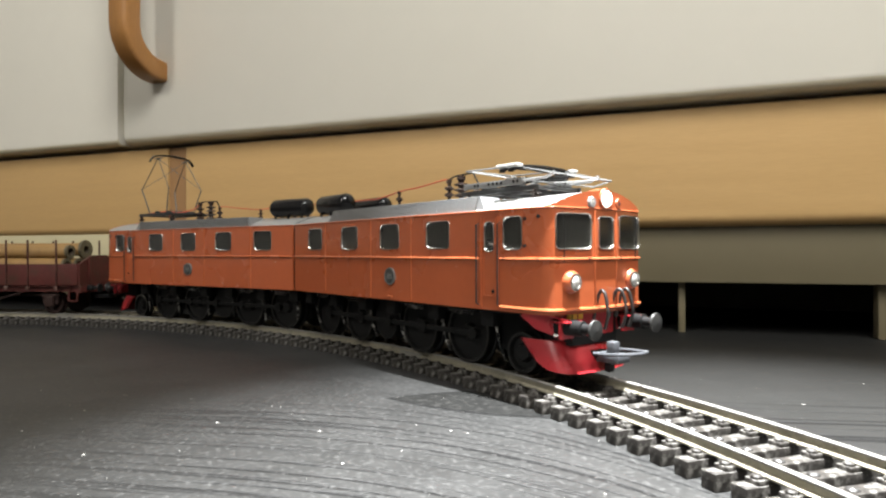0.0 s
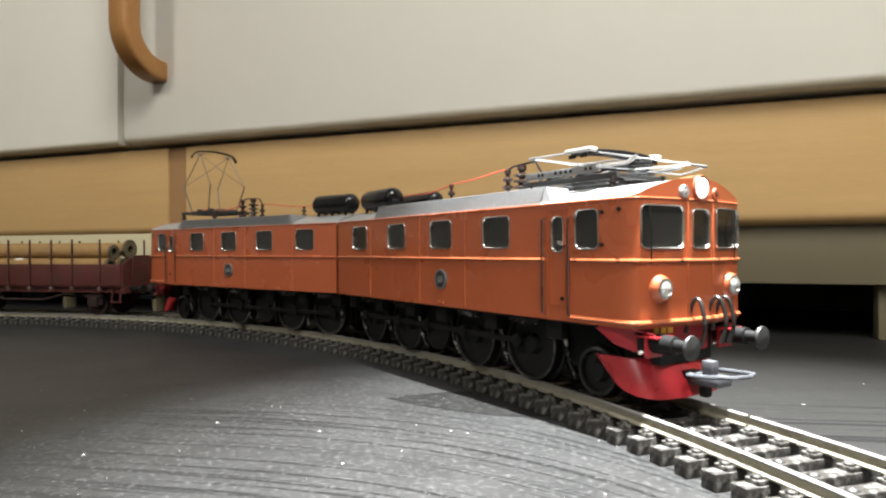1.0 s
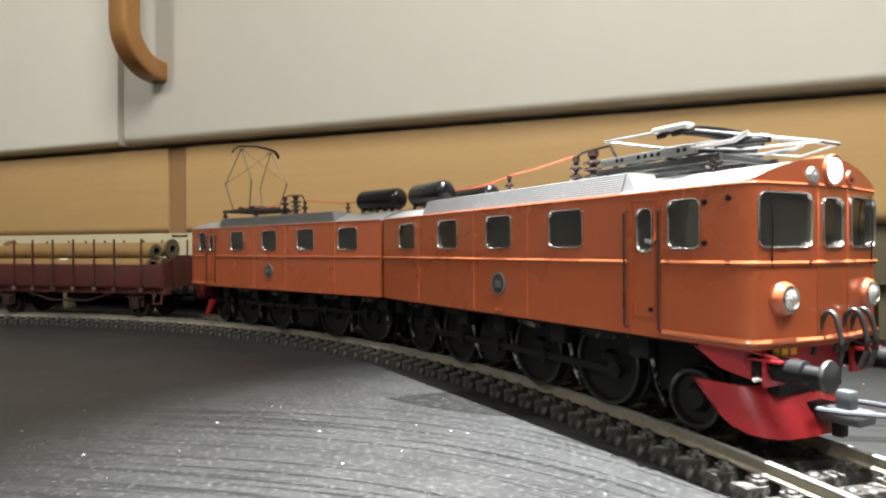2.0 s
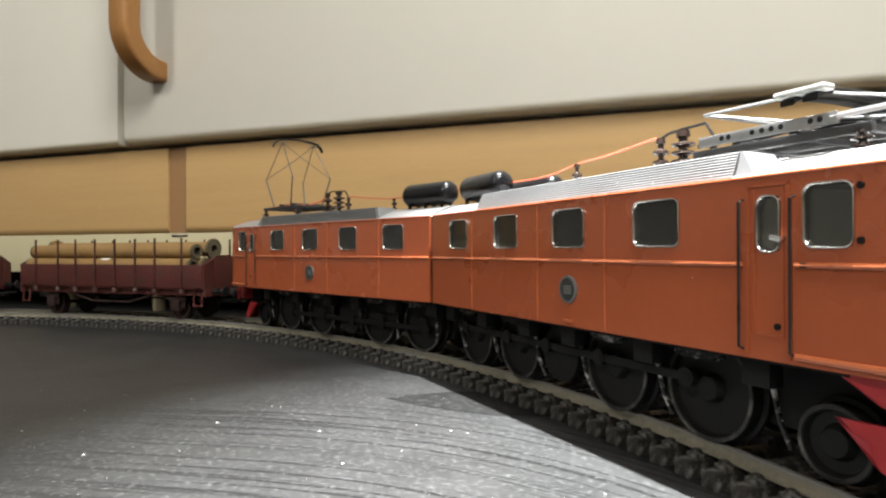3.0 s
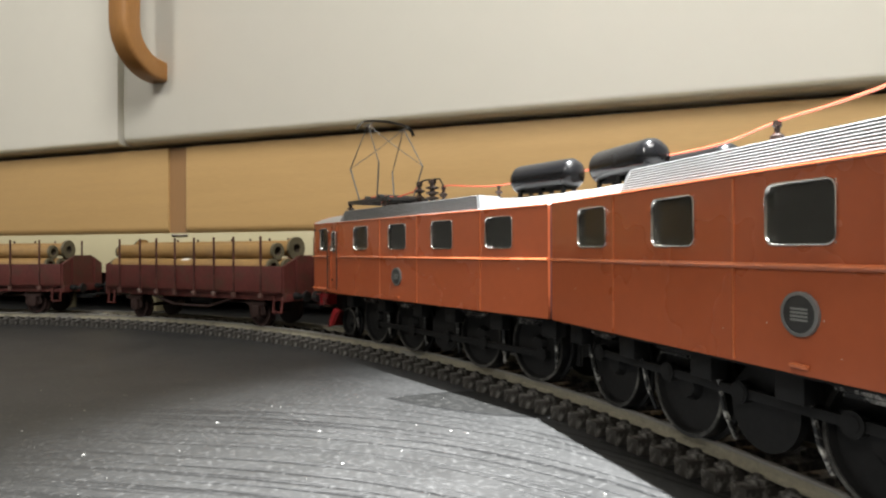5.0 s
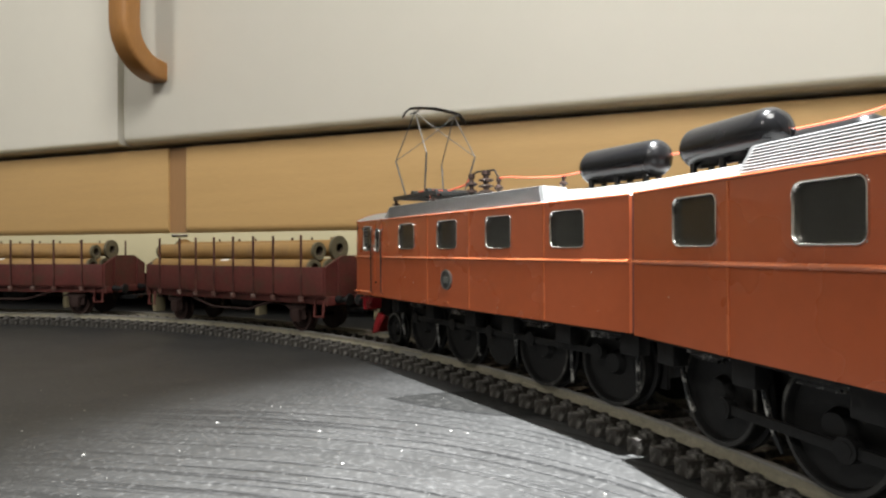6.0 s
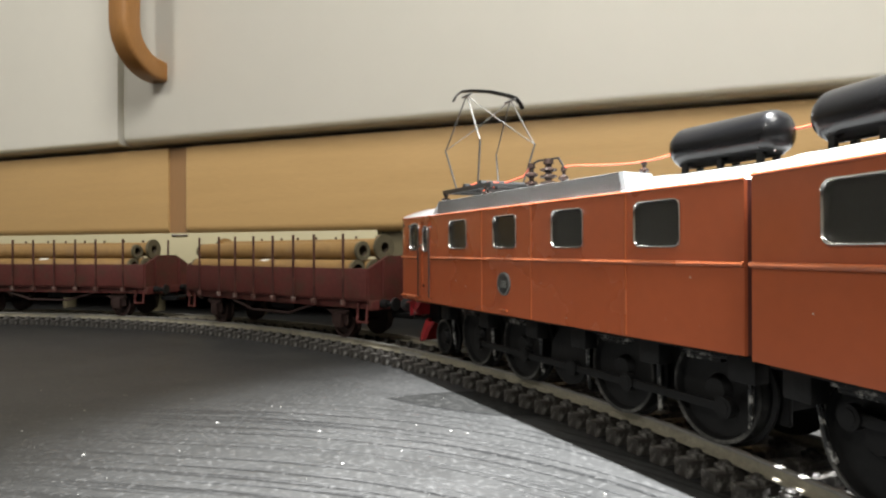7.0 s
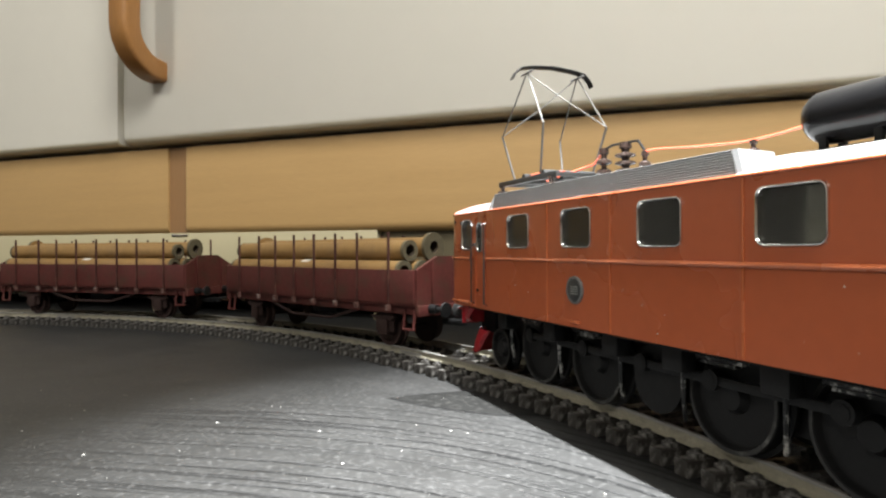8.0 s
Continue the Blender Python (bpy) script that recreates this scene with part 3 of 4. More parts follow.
        for quad in (pts, inner, [pts[3], pts[2], inner[2], inner[3]]):
            brow.faces.new([brow.verts.new(p) for p in quad])
    for bm in (grey, brow):
        bmesh.ops.remove_doubles(bm, verts=bm.verts, dist=0.005)
    part("roof", grey, ROOF, unit, "aluminium-grey roof", 50)
    part("cab_brow", brow, ORANGE, unit, "orange brow above the cab windows", 50)
    return body


def build_windows(body):
    for a, b, holes in wall_runs():
        m = run_matrix(a, b)
        for x0, x1, z0, z1 in holes:
            w, h = x1 - x0, z1 - z0
            cx, cz = (x0 + x1) / 2, (z0 + z1) / 2
            outer, inner = round_rect(w + 0.6, h + 0.6, 1.45), round_rect(w - 0.25, h - 0.25, 1.1)
            bm = bmesh.new()
            loops = [[m @ Vector((cx + p, y, cz + q)) for p, q in o] for o, y in ((outer, 0.0), (outer, 0.14), (round_rect(w + 0.5, h + 0.5, 1.4), 0.34), (round_rect(w + 0.2, h + 0.2, 1.25), 0.40), (round_rect(w - 0.1, h - 0.1, 1.15), 0.26), (inner, 0.0), (inner, -0.75))]
            rings(bm, loops, cap0=False, cap1=False)
            win = part("window_frame", bm, CHROME, body, "bright metal window frame", 40)
            bm = bmesh.new()
            rings(bm, [[m @ Vector((cx + p, y, cz + q)) for p, q in inner] for y in (-0.72, -0.5)])
            pane = part("pane", bm, GLASS, win)
            pane.visible_shadow = False


def build_doors(body):
    for sgn in (-1, 1):
        y = sgn * HALF
        bm = bmesh.new()
        lo, hi = (y, y + sgn * 0.25)
        for x0, x1, z0, z1 in ((52.5, 52.9, 17.2, 41.0), (58.8, 59.2, 17.2, 41.0), (52.5, 59.2, 40.6, 41.0), (53.6, 58.3, 20.0, 20.4), (53.6, 53.9, 20, 40.3), (58.0, 58.3, 20, 40.3)):
            box(bm, x0, x1, min(lo, hi), max(lo, hi), z0, z1)
        door = part("cab_door", bm, ORANGE, body)
        for u in (51.8, 59.65):
            bm = bmesh.new()
            rod(bm, [(u, y, 39.0), (u, y + sgn * 0.9, 38.7), (u, y + sgn * 0.9, 18.2), (u, y, 17.9)], 0.22, 6)
            part("handrail", bm, HOSE, body, "thin dark brown handrail")
        bm = bmesh.new()
        rod(bm, [(58.3, y, 33.3), (58.3, y + sgn * 0.9, 33.3), (57.0, y + sgn * 1.0, 33.6)], 0.42, 6)
        part("door_handle", bm, CHROME, door, "chrome door handle")
        # maker's badge: round shield with plain bars for its print
        bm = bmesh.new()
        lathe(bm, (11.3, y, 24.1), (0, sgn, 0), [(0, 2.6), (0.3, 2.6), (0.4, 2.4), (0.4, 0)], 24)
        badge = part("badge", bm, STEEL, body, "round dark enamel badge")
        bm = bmesh.new()
        rings(bm, [[(11.3 + q * math.cos(t), y + sgn * d, 24.1 + q * math.sin(t)) for t in (2 * math.pi * k / 28 for k in range(28))] for q, d in ((2.75, 0.0), (2.75, 0.45), (2.3, 0.5), (2.3, 0.3))], cap0=False, cap1=False)
        part("badge_rim", bm, RIMGREY, badge, "pale grey rim")
        bm = bmesh.new()
        for k in range(4):
            box(bm, 10.05, 12.55, min(y + sgn * 0.38, y + sgn * 0.46), max(y + sgn * 0.38, y + sgn * 0.46), 23.25 + 0.45 * k, 23.5 + 0.45 * k)
        part("lettering", bm, GREYINK, badge)
        bm = bmesh.new()
        box(bm, 9.9, 12.5, min(y, y + sgn * 0.5), max(y, y + sgn * 0.5), 17.5, 18.1, 0.1)
        part("small_plate", bm, CREST, body, "small raised plate in a paler tone")
        bm = bmesh.new()
        chips = random.Random(11 + sgn)
        for k in range(14):
            u, z, r = chips.uniform(-50, 48), chips.choice((chips.uniform(18, 28.5), chips.uniform(42, 45))), chips.uniform(0.06, 0.17)
            lathe(bm, (u, y - sgn * 0.02, z), (0, sgn, 0), [(0, r), (0.06, r * 0.8), (0.06, 0)], 7)
        part("paint_chips", bm, SPECK, body, "pale chips and dust on the enamel")["kind"] = "stuff"
        for u, z in ((68.3, 39.6), (68.3, 33.0), (72.6, 40.0), (57.3, 21.5)):
            bm = bmesh.new()
            lathe(bm, (u, y - sgn * 0.1, z), (0, sgn, 0), [(0, 0.45), (0.4, 0.45), (0.4, 0)], 10)
            part("peg", bm, BLACK, body)


def build_front(unit, body):
    for sgn in (-1, 1):
        v = sgn * 11.9
        bm = bmesh.new()
        lathe(bm, (72.6, v, 24.4), (1, 0, 0), [(0, 2.2), (2.6, 2.85), (4.6, 2.8), (5.7, 2.35), (5.9, 2.1), (5.9, 1.9)], 24)
        lampcase = part("headlamp", bm, ORANGE, body, "orange headlamp housing")
        bm = bmesh.new()
        lathe(bm, (78.2, v, 24.4), (1, 0, 0), [(0, 2.1), (0.5, 2.1), (0.6, 1.85), (0.3, 1.75)], 24)
        part("lamp_ring", bm, CHROME, lampcase)
        bm = bmesh.new()
        lathe(bm, (78.3, v, 24.4), (1, 0, 0), [(0, 1.8), (0.3, 1.65), (0.6, 1.1), (0.7, 0)], 20)
        part("lens", bm, CLEAR, lampcase)
        # buffers
        bm = bmesh.new()
        lathe(bm, (73.8, sgn * 12.3, 13.6), (1, 0, 0), [(9.0, 0.9), (10.0, 1.4), (10.2, 2.3), (10.5, 2.45), (10.9, 2.35), (11.2, 0)], 24)
        buffer = part("buffer", bm, STEEL, unit, "dark grey sprung buffer")
        bm = bmesh.new()
        lathe(bm, (73.8, sgn * 12.3, 13.6), (1, 0, 0), [(0, 2.2), (1.2, 2.2), (1.4, 1.95), (7.2, 1.85), (7.4, 1.3), (9.4, 1.2), (9.4, 0)], 20)
        part("buffer_sleeve", bm, BLACK, buffer, "black buffer sleeve")
        bm = bmesh.new()
        box(bm, 73.2, 78.6, min(sgn * 9.6, sgn * 15.0), max(sgn * 9.6, sgn * 15.0), 14.7, 15.2, 0.15)
        box(bm, 75.6, 76.3, min(sgn * 9.8, sgn * 14.8), max(sgn * 9.8, sgn * 14.8), 10.8, 14.8, 0.15)
        rod(bm, [(73.4, sgn * 15.0, 16.4), (77.6, sgn * 13.6, 15.2)], 0.35, 6)
        part("buffer_step", bm, RED, unit, "red buffer mounting plate")
        # brake hoses
        for d in ((3.2,) if sgn < 0 else (3.2, 6.0)):
            bm = bmesh.new()
            rod(bm, smooth_line([(77.0, sgn * d, 15), (78.0, sgn * d, 19.4), (78.9, sgn * (d + 0.1), 21.6), (79.9, sgn * (d + 0.2), 22.1), (80.9, sgn * (d + 0.4), 20.8), (81.6, sgn * (d + 0.5), 16.5), (80.6, sgn * (d + 0.3), 12.8)]), 0.43, 10)
            part("hose", bm, HOSE, unit, "grey curved front hose")
    # top headlamp with its two small lamps
    bm = bmesh.new()
    lathe(bm, (72.2, 0, 44.6), (1, 0, 0), [(0, 1.8), (2.0, 2.5), (6.2, 2.75), (6.7, 2.5), (6.5, 2.1)], 24)
    top = part("top_headlamp", bm, ORANGE, unit, "orange top headlamp housing")
    bm = bmesh.new()
    lathe(bm, (78.7, 0, 44.6), (1, 0, 0), [(0, 2.1), (0.3, 1.9), (0.6, 1.2), (0.7, 0)], 24)
    part("lens", bm, LENS, top, "bright lit lens")
    for sgn, mat in ((-1, CLEAR), (1, BELLOWS)):
        bm = bmesh.new()
        lathe(bm, (75.0, sgn * 5.3, 43.6), (1, 0, 0), [(0, 1.3), (3.2, 1.4), (3.6, 1.15)], 16)
        small = part("marker_lamp", bm, ROOF if sgn < 0 else ORANGE, top)
        bm = bmesh.new()
        lathe(bm, (78.3, sgn * 5.3, 43.6), (1, 0, 0), [(0, 0.9), (0.3, 0.6), (0.4, 0)], 14)
        part("lens", bm, mat, small)
    # seams beside the middle window, wipers and clips on the waist bead
    for sgn in (-1, 1):
        bm = bmesh.new()
        box(bm, 78.1, 78.5, sgn * 4.3 - 0.22, sgn * 4.3 + 0.22, FLOOR_Z + 1.5, EAVE - 0.2, 0.08)
        part("front_seam", bm, ORANGE, body)
        bm = bmesh.new()
        rod(bm, [(76.9, sgn * 14.7, 41.2), (77.35, sgn * 14.5, 36.0), (77.1, sgn * 14.3, 29.2)], 0.13, 6)
        part("wiper", bm, BLACK, body, "thin black wiper arm")
        for u, v in ((61.2, HALF), (72.6, half_width(72.6)), (78.0, 6.2)):
            bm = bmesh.new()
            box(bm, u - 0.5, u + 0.5, sgn * v - 0.55, sgn * v + 0.55, 29.5, 30.2, 0.1)
            part("bead_clip", bm, BLACK, body, "small black clip on the bead")
    # red buffer beam under the nose
    bm = bmesh.new()
    line = [(64.5, -17.0), (70, -16.6), (73.3, -14), (75.4, -6), (75.6, 0), (75.4, 6), (73.3, 14), (70, 16.6), (64.5, 17.0)]
    low = [13.5, 13.0, 11.5, 10.8, 10.8, 10.8, 11.5, 13.0, 13.5]
    rings(bm, [[(u, v, 17.2), (u, v, 16.6 if i in (0, 8) else lo), (u - 1.2, v * 0.95, 16.6 if i in (0, 8) else lo), (u - 1.2, v * 0.95, 17.2)] for i, ((u, v), lo) in enumerate(zip(line, low))])
    part("buffer_beam", bm, RED, unit, "red buffer beam")
    bm = bmesh.new()
    for k in range(3):
        box(bm, -1.7 + 1.7 * k - 0.62, -1.7 + 1.7 * k + 0.62, -0.1, 0.1, -0.85, 0.85)
    plate = part("number_bars", bm, GOLD, unit, "yellow painted marks")
    plate.matrix_basis = pose(75.25 * MM, -8.2 * MM, 16.0 * MM, 0, 0, 75.3)
    # red plough
    bm = bmesh.new()
    half = [(66.3, 13.6, 7.6), (66.6, 13.6, 6.0), (67.6, 13.5, 4.5), (69.6, 13.3, 3.2), (72.2, 12.9, 2.5), (74.4, 12.2, 2.3), (76.0, 10.8, 2.2), (77.0, 8.6, 2.2), (77.6, 5.0, 2.2), (77.9, 0.0, 2.2)]
    rows = [(u, -v, z) for u, v, z in half] + [(u, v, z) for u, v, z in reversed(half[:-1])]
    rings(bm, [[(u - 4.2, v * 0.97, 9.8), (u - 1.8, v, 4.5 + z * 0.5), (u, v, z), (u - 0.8, v * 0.96, z), (u - 2.6, v * 0.96, 4.5 + z * 0.5), (u - 5.0, v * 0.93, 9.8)] for u, v, z in rows])
    part("plough", bm, RED, unit, "red rail guard plough")
    # coupling
    bm = bmesh.new()
    box(bm, 70, 79, -1.6, 1.6, 6.0, 8.2, 0.3)
    box(bm, 78, 84, -2.6, 2.6, 6.2, 8.4, 0.6)
    box(bm, 79.5, 82, -1.2, 1.2, 8.2, 11.3, 0.5)
    rod(bm, [(79, -5.2, 8.6), (83, -5.2, 8.8), (88, -3.4, 9.2), (89, 0, 9.3), (88, 3.4, 9.2), (83, 5.2, 8.8), (79, 5.2, 8.6), (79, 0, 8.4), (79, -5.2, 8.6)], 0.42, 8)
    hook = part("coupling", bm, HOOKGREY, unit, "grey plastic loop coupling")
    hook.matrix_basis = pose(-0.4 * MM, 0, -1.7 * MM)
    bm = bmesh.new()
    box(bm, 78.4, 80.2, -1.0, 1.0, 2.0, 6.4, 0.4)
    part("uncoupling_pin", bm, BLACK, unit)
    for v in (-12.6, 12.6):
        bm = bmesh.new()
        rod(bm, [(73.5, v - 1.2, 11.5), (75.5, v, 12.4), (75.5, v + 1.0, 11.2)], 0.5, 8)
        part("hose_cock", bm, CHROME, unit, "small bright brake cock")
    bm = bmesh.new()
    box(bm, 66, 75, -9, 9, 8.5, 16.8, 0.4)
    box(bm, 75, 79, -2.2, 2.2, 5.5, 7.0, 0.3)
    part("coupler_pocket", bm, BLACK, unit)


def build_louvre(unit):
    for sgn in (-1, 1):
        bm = bmesh.new()
        a, b = -29.0, 50.0
        outline = [(a, sgn * 17.5, 42.4), (b + 3.2, sgn * 17.4, 42.4), (b + 0.5, sgn * 16.5, 46.3), (a + 2, sgn * 16.5, 46.3)]
        extrude_outline(bm, outline, (0, -sgn * 7, -0.1))
        grille = part("louvre_box", bm, LOUVRE, unit, "ribbed aluminium roof grille")
        for k in range(9):
            t = 0.06 + 0.11 * k
            y, z = sgn * (17.62 - 1.0 * t), 42.4 + 3.9 * t
            bm = bmesh.new()
            rod(bm, [(a + 1 + 2 * t, y, z), (b - 0.4 + 0.5 * t, y, z)], 0.2, 5)
            part("rib", bm, LOUVRE, grille)


def tank(unit, u0, u1, v, z, r):
    bm = bmesh.new()
    lathe(bm, (u0, v, z), (1, 0, 0), [(0, 0.01), (0.25, r * 0.45), (0.9, r * 0.8), (2.0, r * 0.97), (2.8, r), (u1 - u0 - 2.8, r), (u1 - u0 - 2.0, r * 0.97), (u1 - u0 - 0.9, r * 0.8), (u1 - u0 - 0.25, r * 0.45), (u1 - u0, 0.01)], 28)
    ob = part("air_tank", bm, TANK, unit, "glossy black air tank", 60)
    for u in (u0 + 3.5, (u0 + u1) / 2, u1 - 3.5):
        bm = bmesh.new()
        box(bm, u - 0.5, u + 0.5, v - 2.2, v - 1.5, 44.5, z - r * 0.6)
        box(bm, u - 0.5, u + 0.5, v + 1.5, v + 2.2, 44.5, z - r * 0.6)
        part("tank_leg", bm, BLACK, ob)


def build_roof_gear(unit, near, raised):
    # supports and insulators, cable
    c = -near * 2.3
    if raised:
        gear, ends, mid = ((30.4, 56.0, 1.5, 3), (22.4, 56.2, 1.9, 4), (15.8, 53.2, 1.1, 2), (-12.6, 51.0, 0.9, 2)), (55.8, 53.1), 51.0
    else:
        gear, ends, mid = ((15.4, 55.2, 1.3, 3), (21.4, 55.8, 1.9, 4), (28.8, 52.6, 1.5, 2), (-12.6, 53.4, 1.0, 2)), (52.5, 55.1), 53.3
    for u, top, r, n in gear:
        bm = bmesh.new()
        z = roof_z(u, c) - 0.3
        insulator(bm, u, c, z, top - z, r, n)
        part("insulator", bm, INSULATOR, unit, "dark ribbed roof insulator")
    bm = bmesh.new()
    rod(bm, [(29.6, c, ends[0]), (27, c, 56.3), (22.0, c, 56.1), (18, c, 55.9), (15.6, c, ends[1])], 0.3, 6)
    part("jumper", bm, DARKMETAL, unit)
    bm = bmesh.new()
    rod(bm, smooth_line([(15.6, c, ends[1]), (12.0, c, ends[1] + 0.1), (0, c, (ends[1] + mid) / 2 - 0.2), (-12.6, c, mid), (-25, c, 51.7), (-40, c * 0.7, 51.6), (-56.3, 0, 51.8)], 3), 0.24, 6)
    part("roof_cable", bm, CABLE, unit, "red roof cable")
    if raised:
        bm = bmesh.new()
        rod(bm, [(30.0, c, 55.5), (36, c - 1, 53.0), (46, near * 4, 49.6)], 0.3, 6)
        part("roof_cable", bm, CABLE, unit, "red roof cable")
    tank(unit, -53.0, -31.0, near * 7.2, 50.0, 3.7)
    if not raised:
        tank(unit, -50.5, -27.5, -near * 7.5, 49.6, 3.3)
    # pantograph base
    metal = STEEL
    h = 1.9 if raised else 0.0
    bm = bmesh.new()
    box(bm, 41.5, 52.5, -2.0, 2.0, 47.9 + h, 48.7 + h, 0.15)
    base = part("pantograph_base", bm, metal, unit, "pantograph base frame")
    for sgn in (-1, 1):
        bm = bmesh.new()
        box(bm, 34, 64, sgn * 8.2 - 0.5, sgn * 8.2 + 0.5, 47.6 + h, 49.0 + h, 0.15)
        part("base_beam", bm, metal, base)
    for u in (35, 44, 54, 63):
        bm = bmesh.new()
        box(bm, u - 0.5, u + 0.5, -8.2, 8.2, 47.8 + h, 48.8 + h, 0.15)
        part("cross_bar", bm, metal, base)
    for u in (37, 62.5):
        for sgn in (-1, 1):
            bm = bmesh.new()
            z = roof_z(u, 8.2) - 0.5
            insulator(bm, u, sgn * 8.2, z, 47.7 - z + 0.3 + h, 1.2, 2)
            part("insulator", bm, INSULATOR, unit, "dark ribbed roof insulator")
    bm = bmesh.new()
    for u in (42, 52):
        rod(bm, [(u, -7.5, 49.4 + h), (u, 7.5, 49.4 + h)], 0.8, 8)
    box(bm, 43.5, 50.5, -2.5, 2.5, 48.6 + h, 50.2 + h, 0.3)
    part("spring_drum", bm, metal if raised else DARKMETAL, base)
    c = 49.6
    if raised:
        for base_u, knee_u in ((56.6, 60.8), (43.0, 38.8)):
            for sgn in (-1, 1):
                bm = bmesh.new()
                rod(bm, [(base_u, sgn * 7.6, 49.2 + h), (knee_u, sgn * 9.2, 63.2)], 0.30, 8)
                part("lower_arm", bm, ARM, unit)
                bm = bmesh.new()
                rod(bm, [(knee_u, sgn * 9.2, 62.8), (c, sgn * 7.6, 78.2)], 0.21, 6)
                part("upper_arm", bm, ARM, unit)
        for v in (-5.0, -2.0, 3.5, 6.0):
            bm = bmesh.new()
            rod(bm, [(37 - 0.4 * v, v, 50.6), (47, v * 0.8, 51.9), (59 + 0.5 * v, v, 50.8)], 0.4, 6)
            part("linkage", bm, STEEL if v < 4 else CABLE, unit)
        for knee_u, sgn in ((60.8, near), (38.8, -near)):
            bm = bmesh.new()
            rod(bm, [(knee_u, sgn * 9.2, 63), ((knee_u + c) / 2, 0, 70.6), (c, -sgn * 7.6, 78)], 0.15, 6)
            part("brace", bm, ARM, unit)
        z = 78.8
        ends = [(0, -12.0, -2.8), (0, -11.3, -1.4), (0, -9.6, 0.1), (0, -6.5, 0.7), (0, 0, 1.2), (0, 6.5, 0.7), (0, 9.6, 0.1), (0, 11.3, -1.4), (0, 12.0, -2.8)]
        bm = bmesh.new()
        rings(bm, [[(c + p, v, z + dz + q) for p, q in round_rect(2.1, 0.7 if abs(v) < 10 else 0.45, 0.2, 2)] for _, v, dz in ends])
        part("collector_head", bm, DARKMETAL, unit, "worn dark collector strip")
        for sgn in (-1, 1):
            bm = bmesh.new()
            rod(bm, [(c - 3, sgn * 7.6, 78.0), (c + 3, sgn * 7.6, 78.0)], 0.3, 6)
            part("head_link", bm, SILVER, unit)
    else:
        for sgn in (-1, 1):
            bm = bmesh.new()
            box(bm, 36.2, 60.0, sgn * 9.4 - 0.35, sgn * 9.4 + 0.35, 49.3, 51.0, 0.15)
            ob = part("lower_arm", bm, SILVER, unit, "perforated silver folded arm")
            for u in (41.0, 42.3, 46.7, 48.4, 50.0, 51.6, 56.2, 57.6):
                bm = bmesh.new()
                lathe(bm, (u, sgn * 9.4 - 0.42, 50.2), (0, 1, 0), [(0, 0.45), (0.84, 0.45)], 8)
                part("arm_hole", bm, BLACK, ob)
            bm = bmesh.new()
            rod(bm, [(36.8, sgn * 9.0, 54.8), (56.0, sgn * 9.2, 54.4), (78.0, sgn * 2.6, 49.2)], 0.27, 6)
            part("upper_arm", bm, SILVER, unit)
            bm = bmesh.new()
            rod(bm, [(36.8, sgn * 9.0, 54.8), (47, sgn * 3, 52.5), (68.0, sgn * 8.6, 48.9), (78.0, sgn * 2.6, 49.2)], 0.22, 6)
            part("brace", bm, SILVER, unit)
            bm = bmesh.new()
            rod(bm, [(59, sgn * 9.4, 50.3), (67, sgn * 9.0, 50.5), (69.5, sgn * 8.8, 51.6)], 0.45, 6)
            part("knee", bm, SILVER, unit)
        for u, w, z in ((78.0, 2.6, 49.2), (36.8, 9, 54.8)):
            bm = bmesh.new()
            rod(bm, [(u, -w, z), (u, w, z)], 0.34, 6)
            part("cross_rod", bm, SILVER, unit)
        for v in (-5.5, -1.5, 3.0, 6.5):
            bm = bmesh.new()
            rod(bm, [(38 + v, v, 50.4), (52, v * 0.8, 51.6), (66 - v, v * 1.1, 50.2)], 0.5, 6)
            part("linkage", bm, DARKMETAL if v < 4 else SILVER, unit)
        for u in (54.4, 57.8):
            bm = bmesh.new()
            ends = [(-12.2, -0.4), (-11.2, 0.2), (-9.5, 0.7), (-6, 1.0), (0, 1.2), (6, 1.0), (9.5, 0.7), (11.2, 0.2), (12.2, -0.4)]
            rings(bm, [[(u + p, v, 53.3 + dz + q) for p, q in round_rect(2.2, 0.9, 0.2, 2)] for v, dz in ends])
            part("collector_head", bm, DARKMETAL, unit, "worn dark collector strip")
        for sgn in (-1, 1):
            bm = bmesh.new()
            box(bm, 52.2, 60.0, sgn * 11.2 - 1.3, sgn * 11.2 + 1.3, 53.7, 54.7, 0.45)
            part("head_horn", bm, HORN, unit, "bright end of the collector")


WHEELS = [(-41.8, 8.8), (-19.6, 8.8), (15.8, 8.8), (38.5, 8.8), (59.8, 5.4)]


def wheel(ws, v, r, mat, out):
    """One wheel: hub, dished disc, rim and inner flange in one turned body."""
    bm = bmesh.new()
    lathe(bm, (0, v, 0), (0, out, 0), [(-1.9, 0.01), (-1.9, r + 0.7), (-1.2, r + 0.7), (-1.0, r), (1.3, r), (1.3, r - 0.9), (0.3, r - 1.2), (0.1, 2.6), (1.0, 2.2), (1.5, 1.9), (1.5, 0.01)], 40)
    ob = part("wheel", bm, mat, ws, "", 30)
    return ob


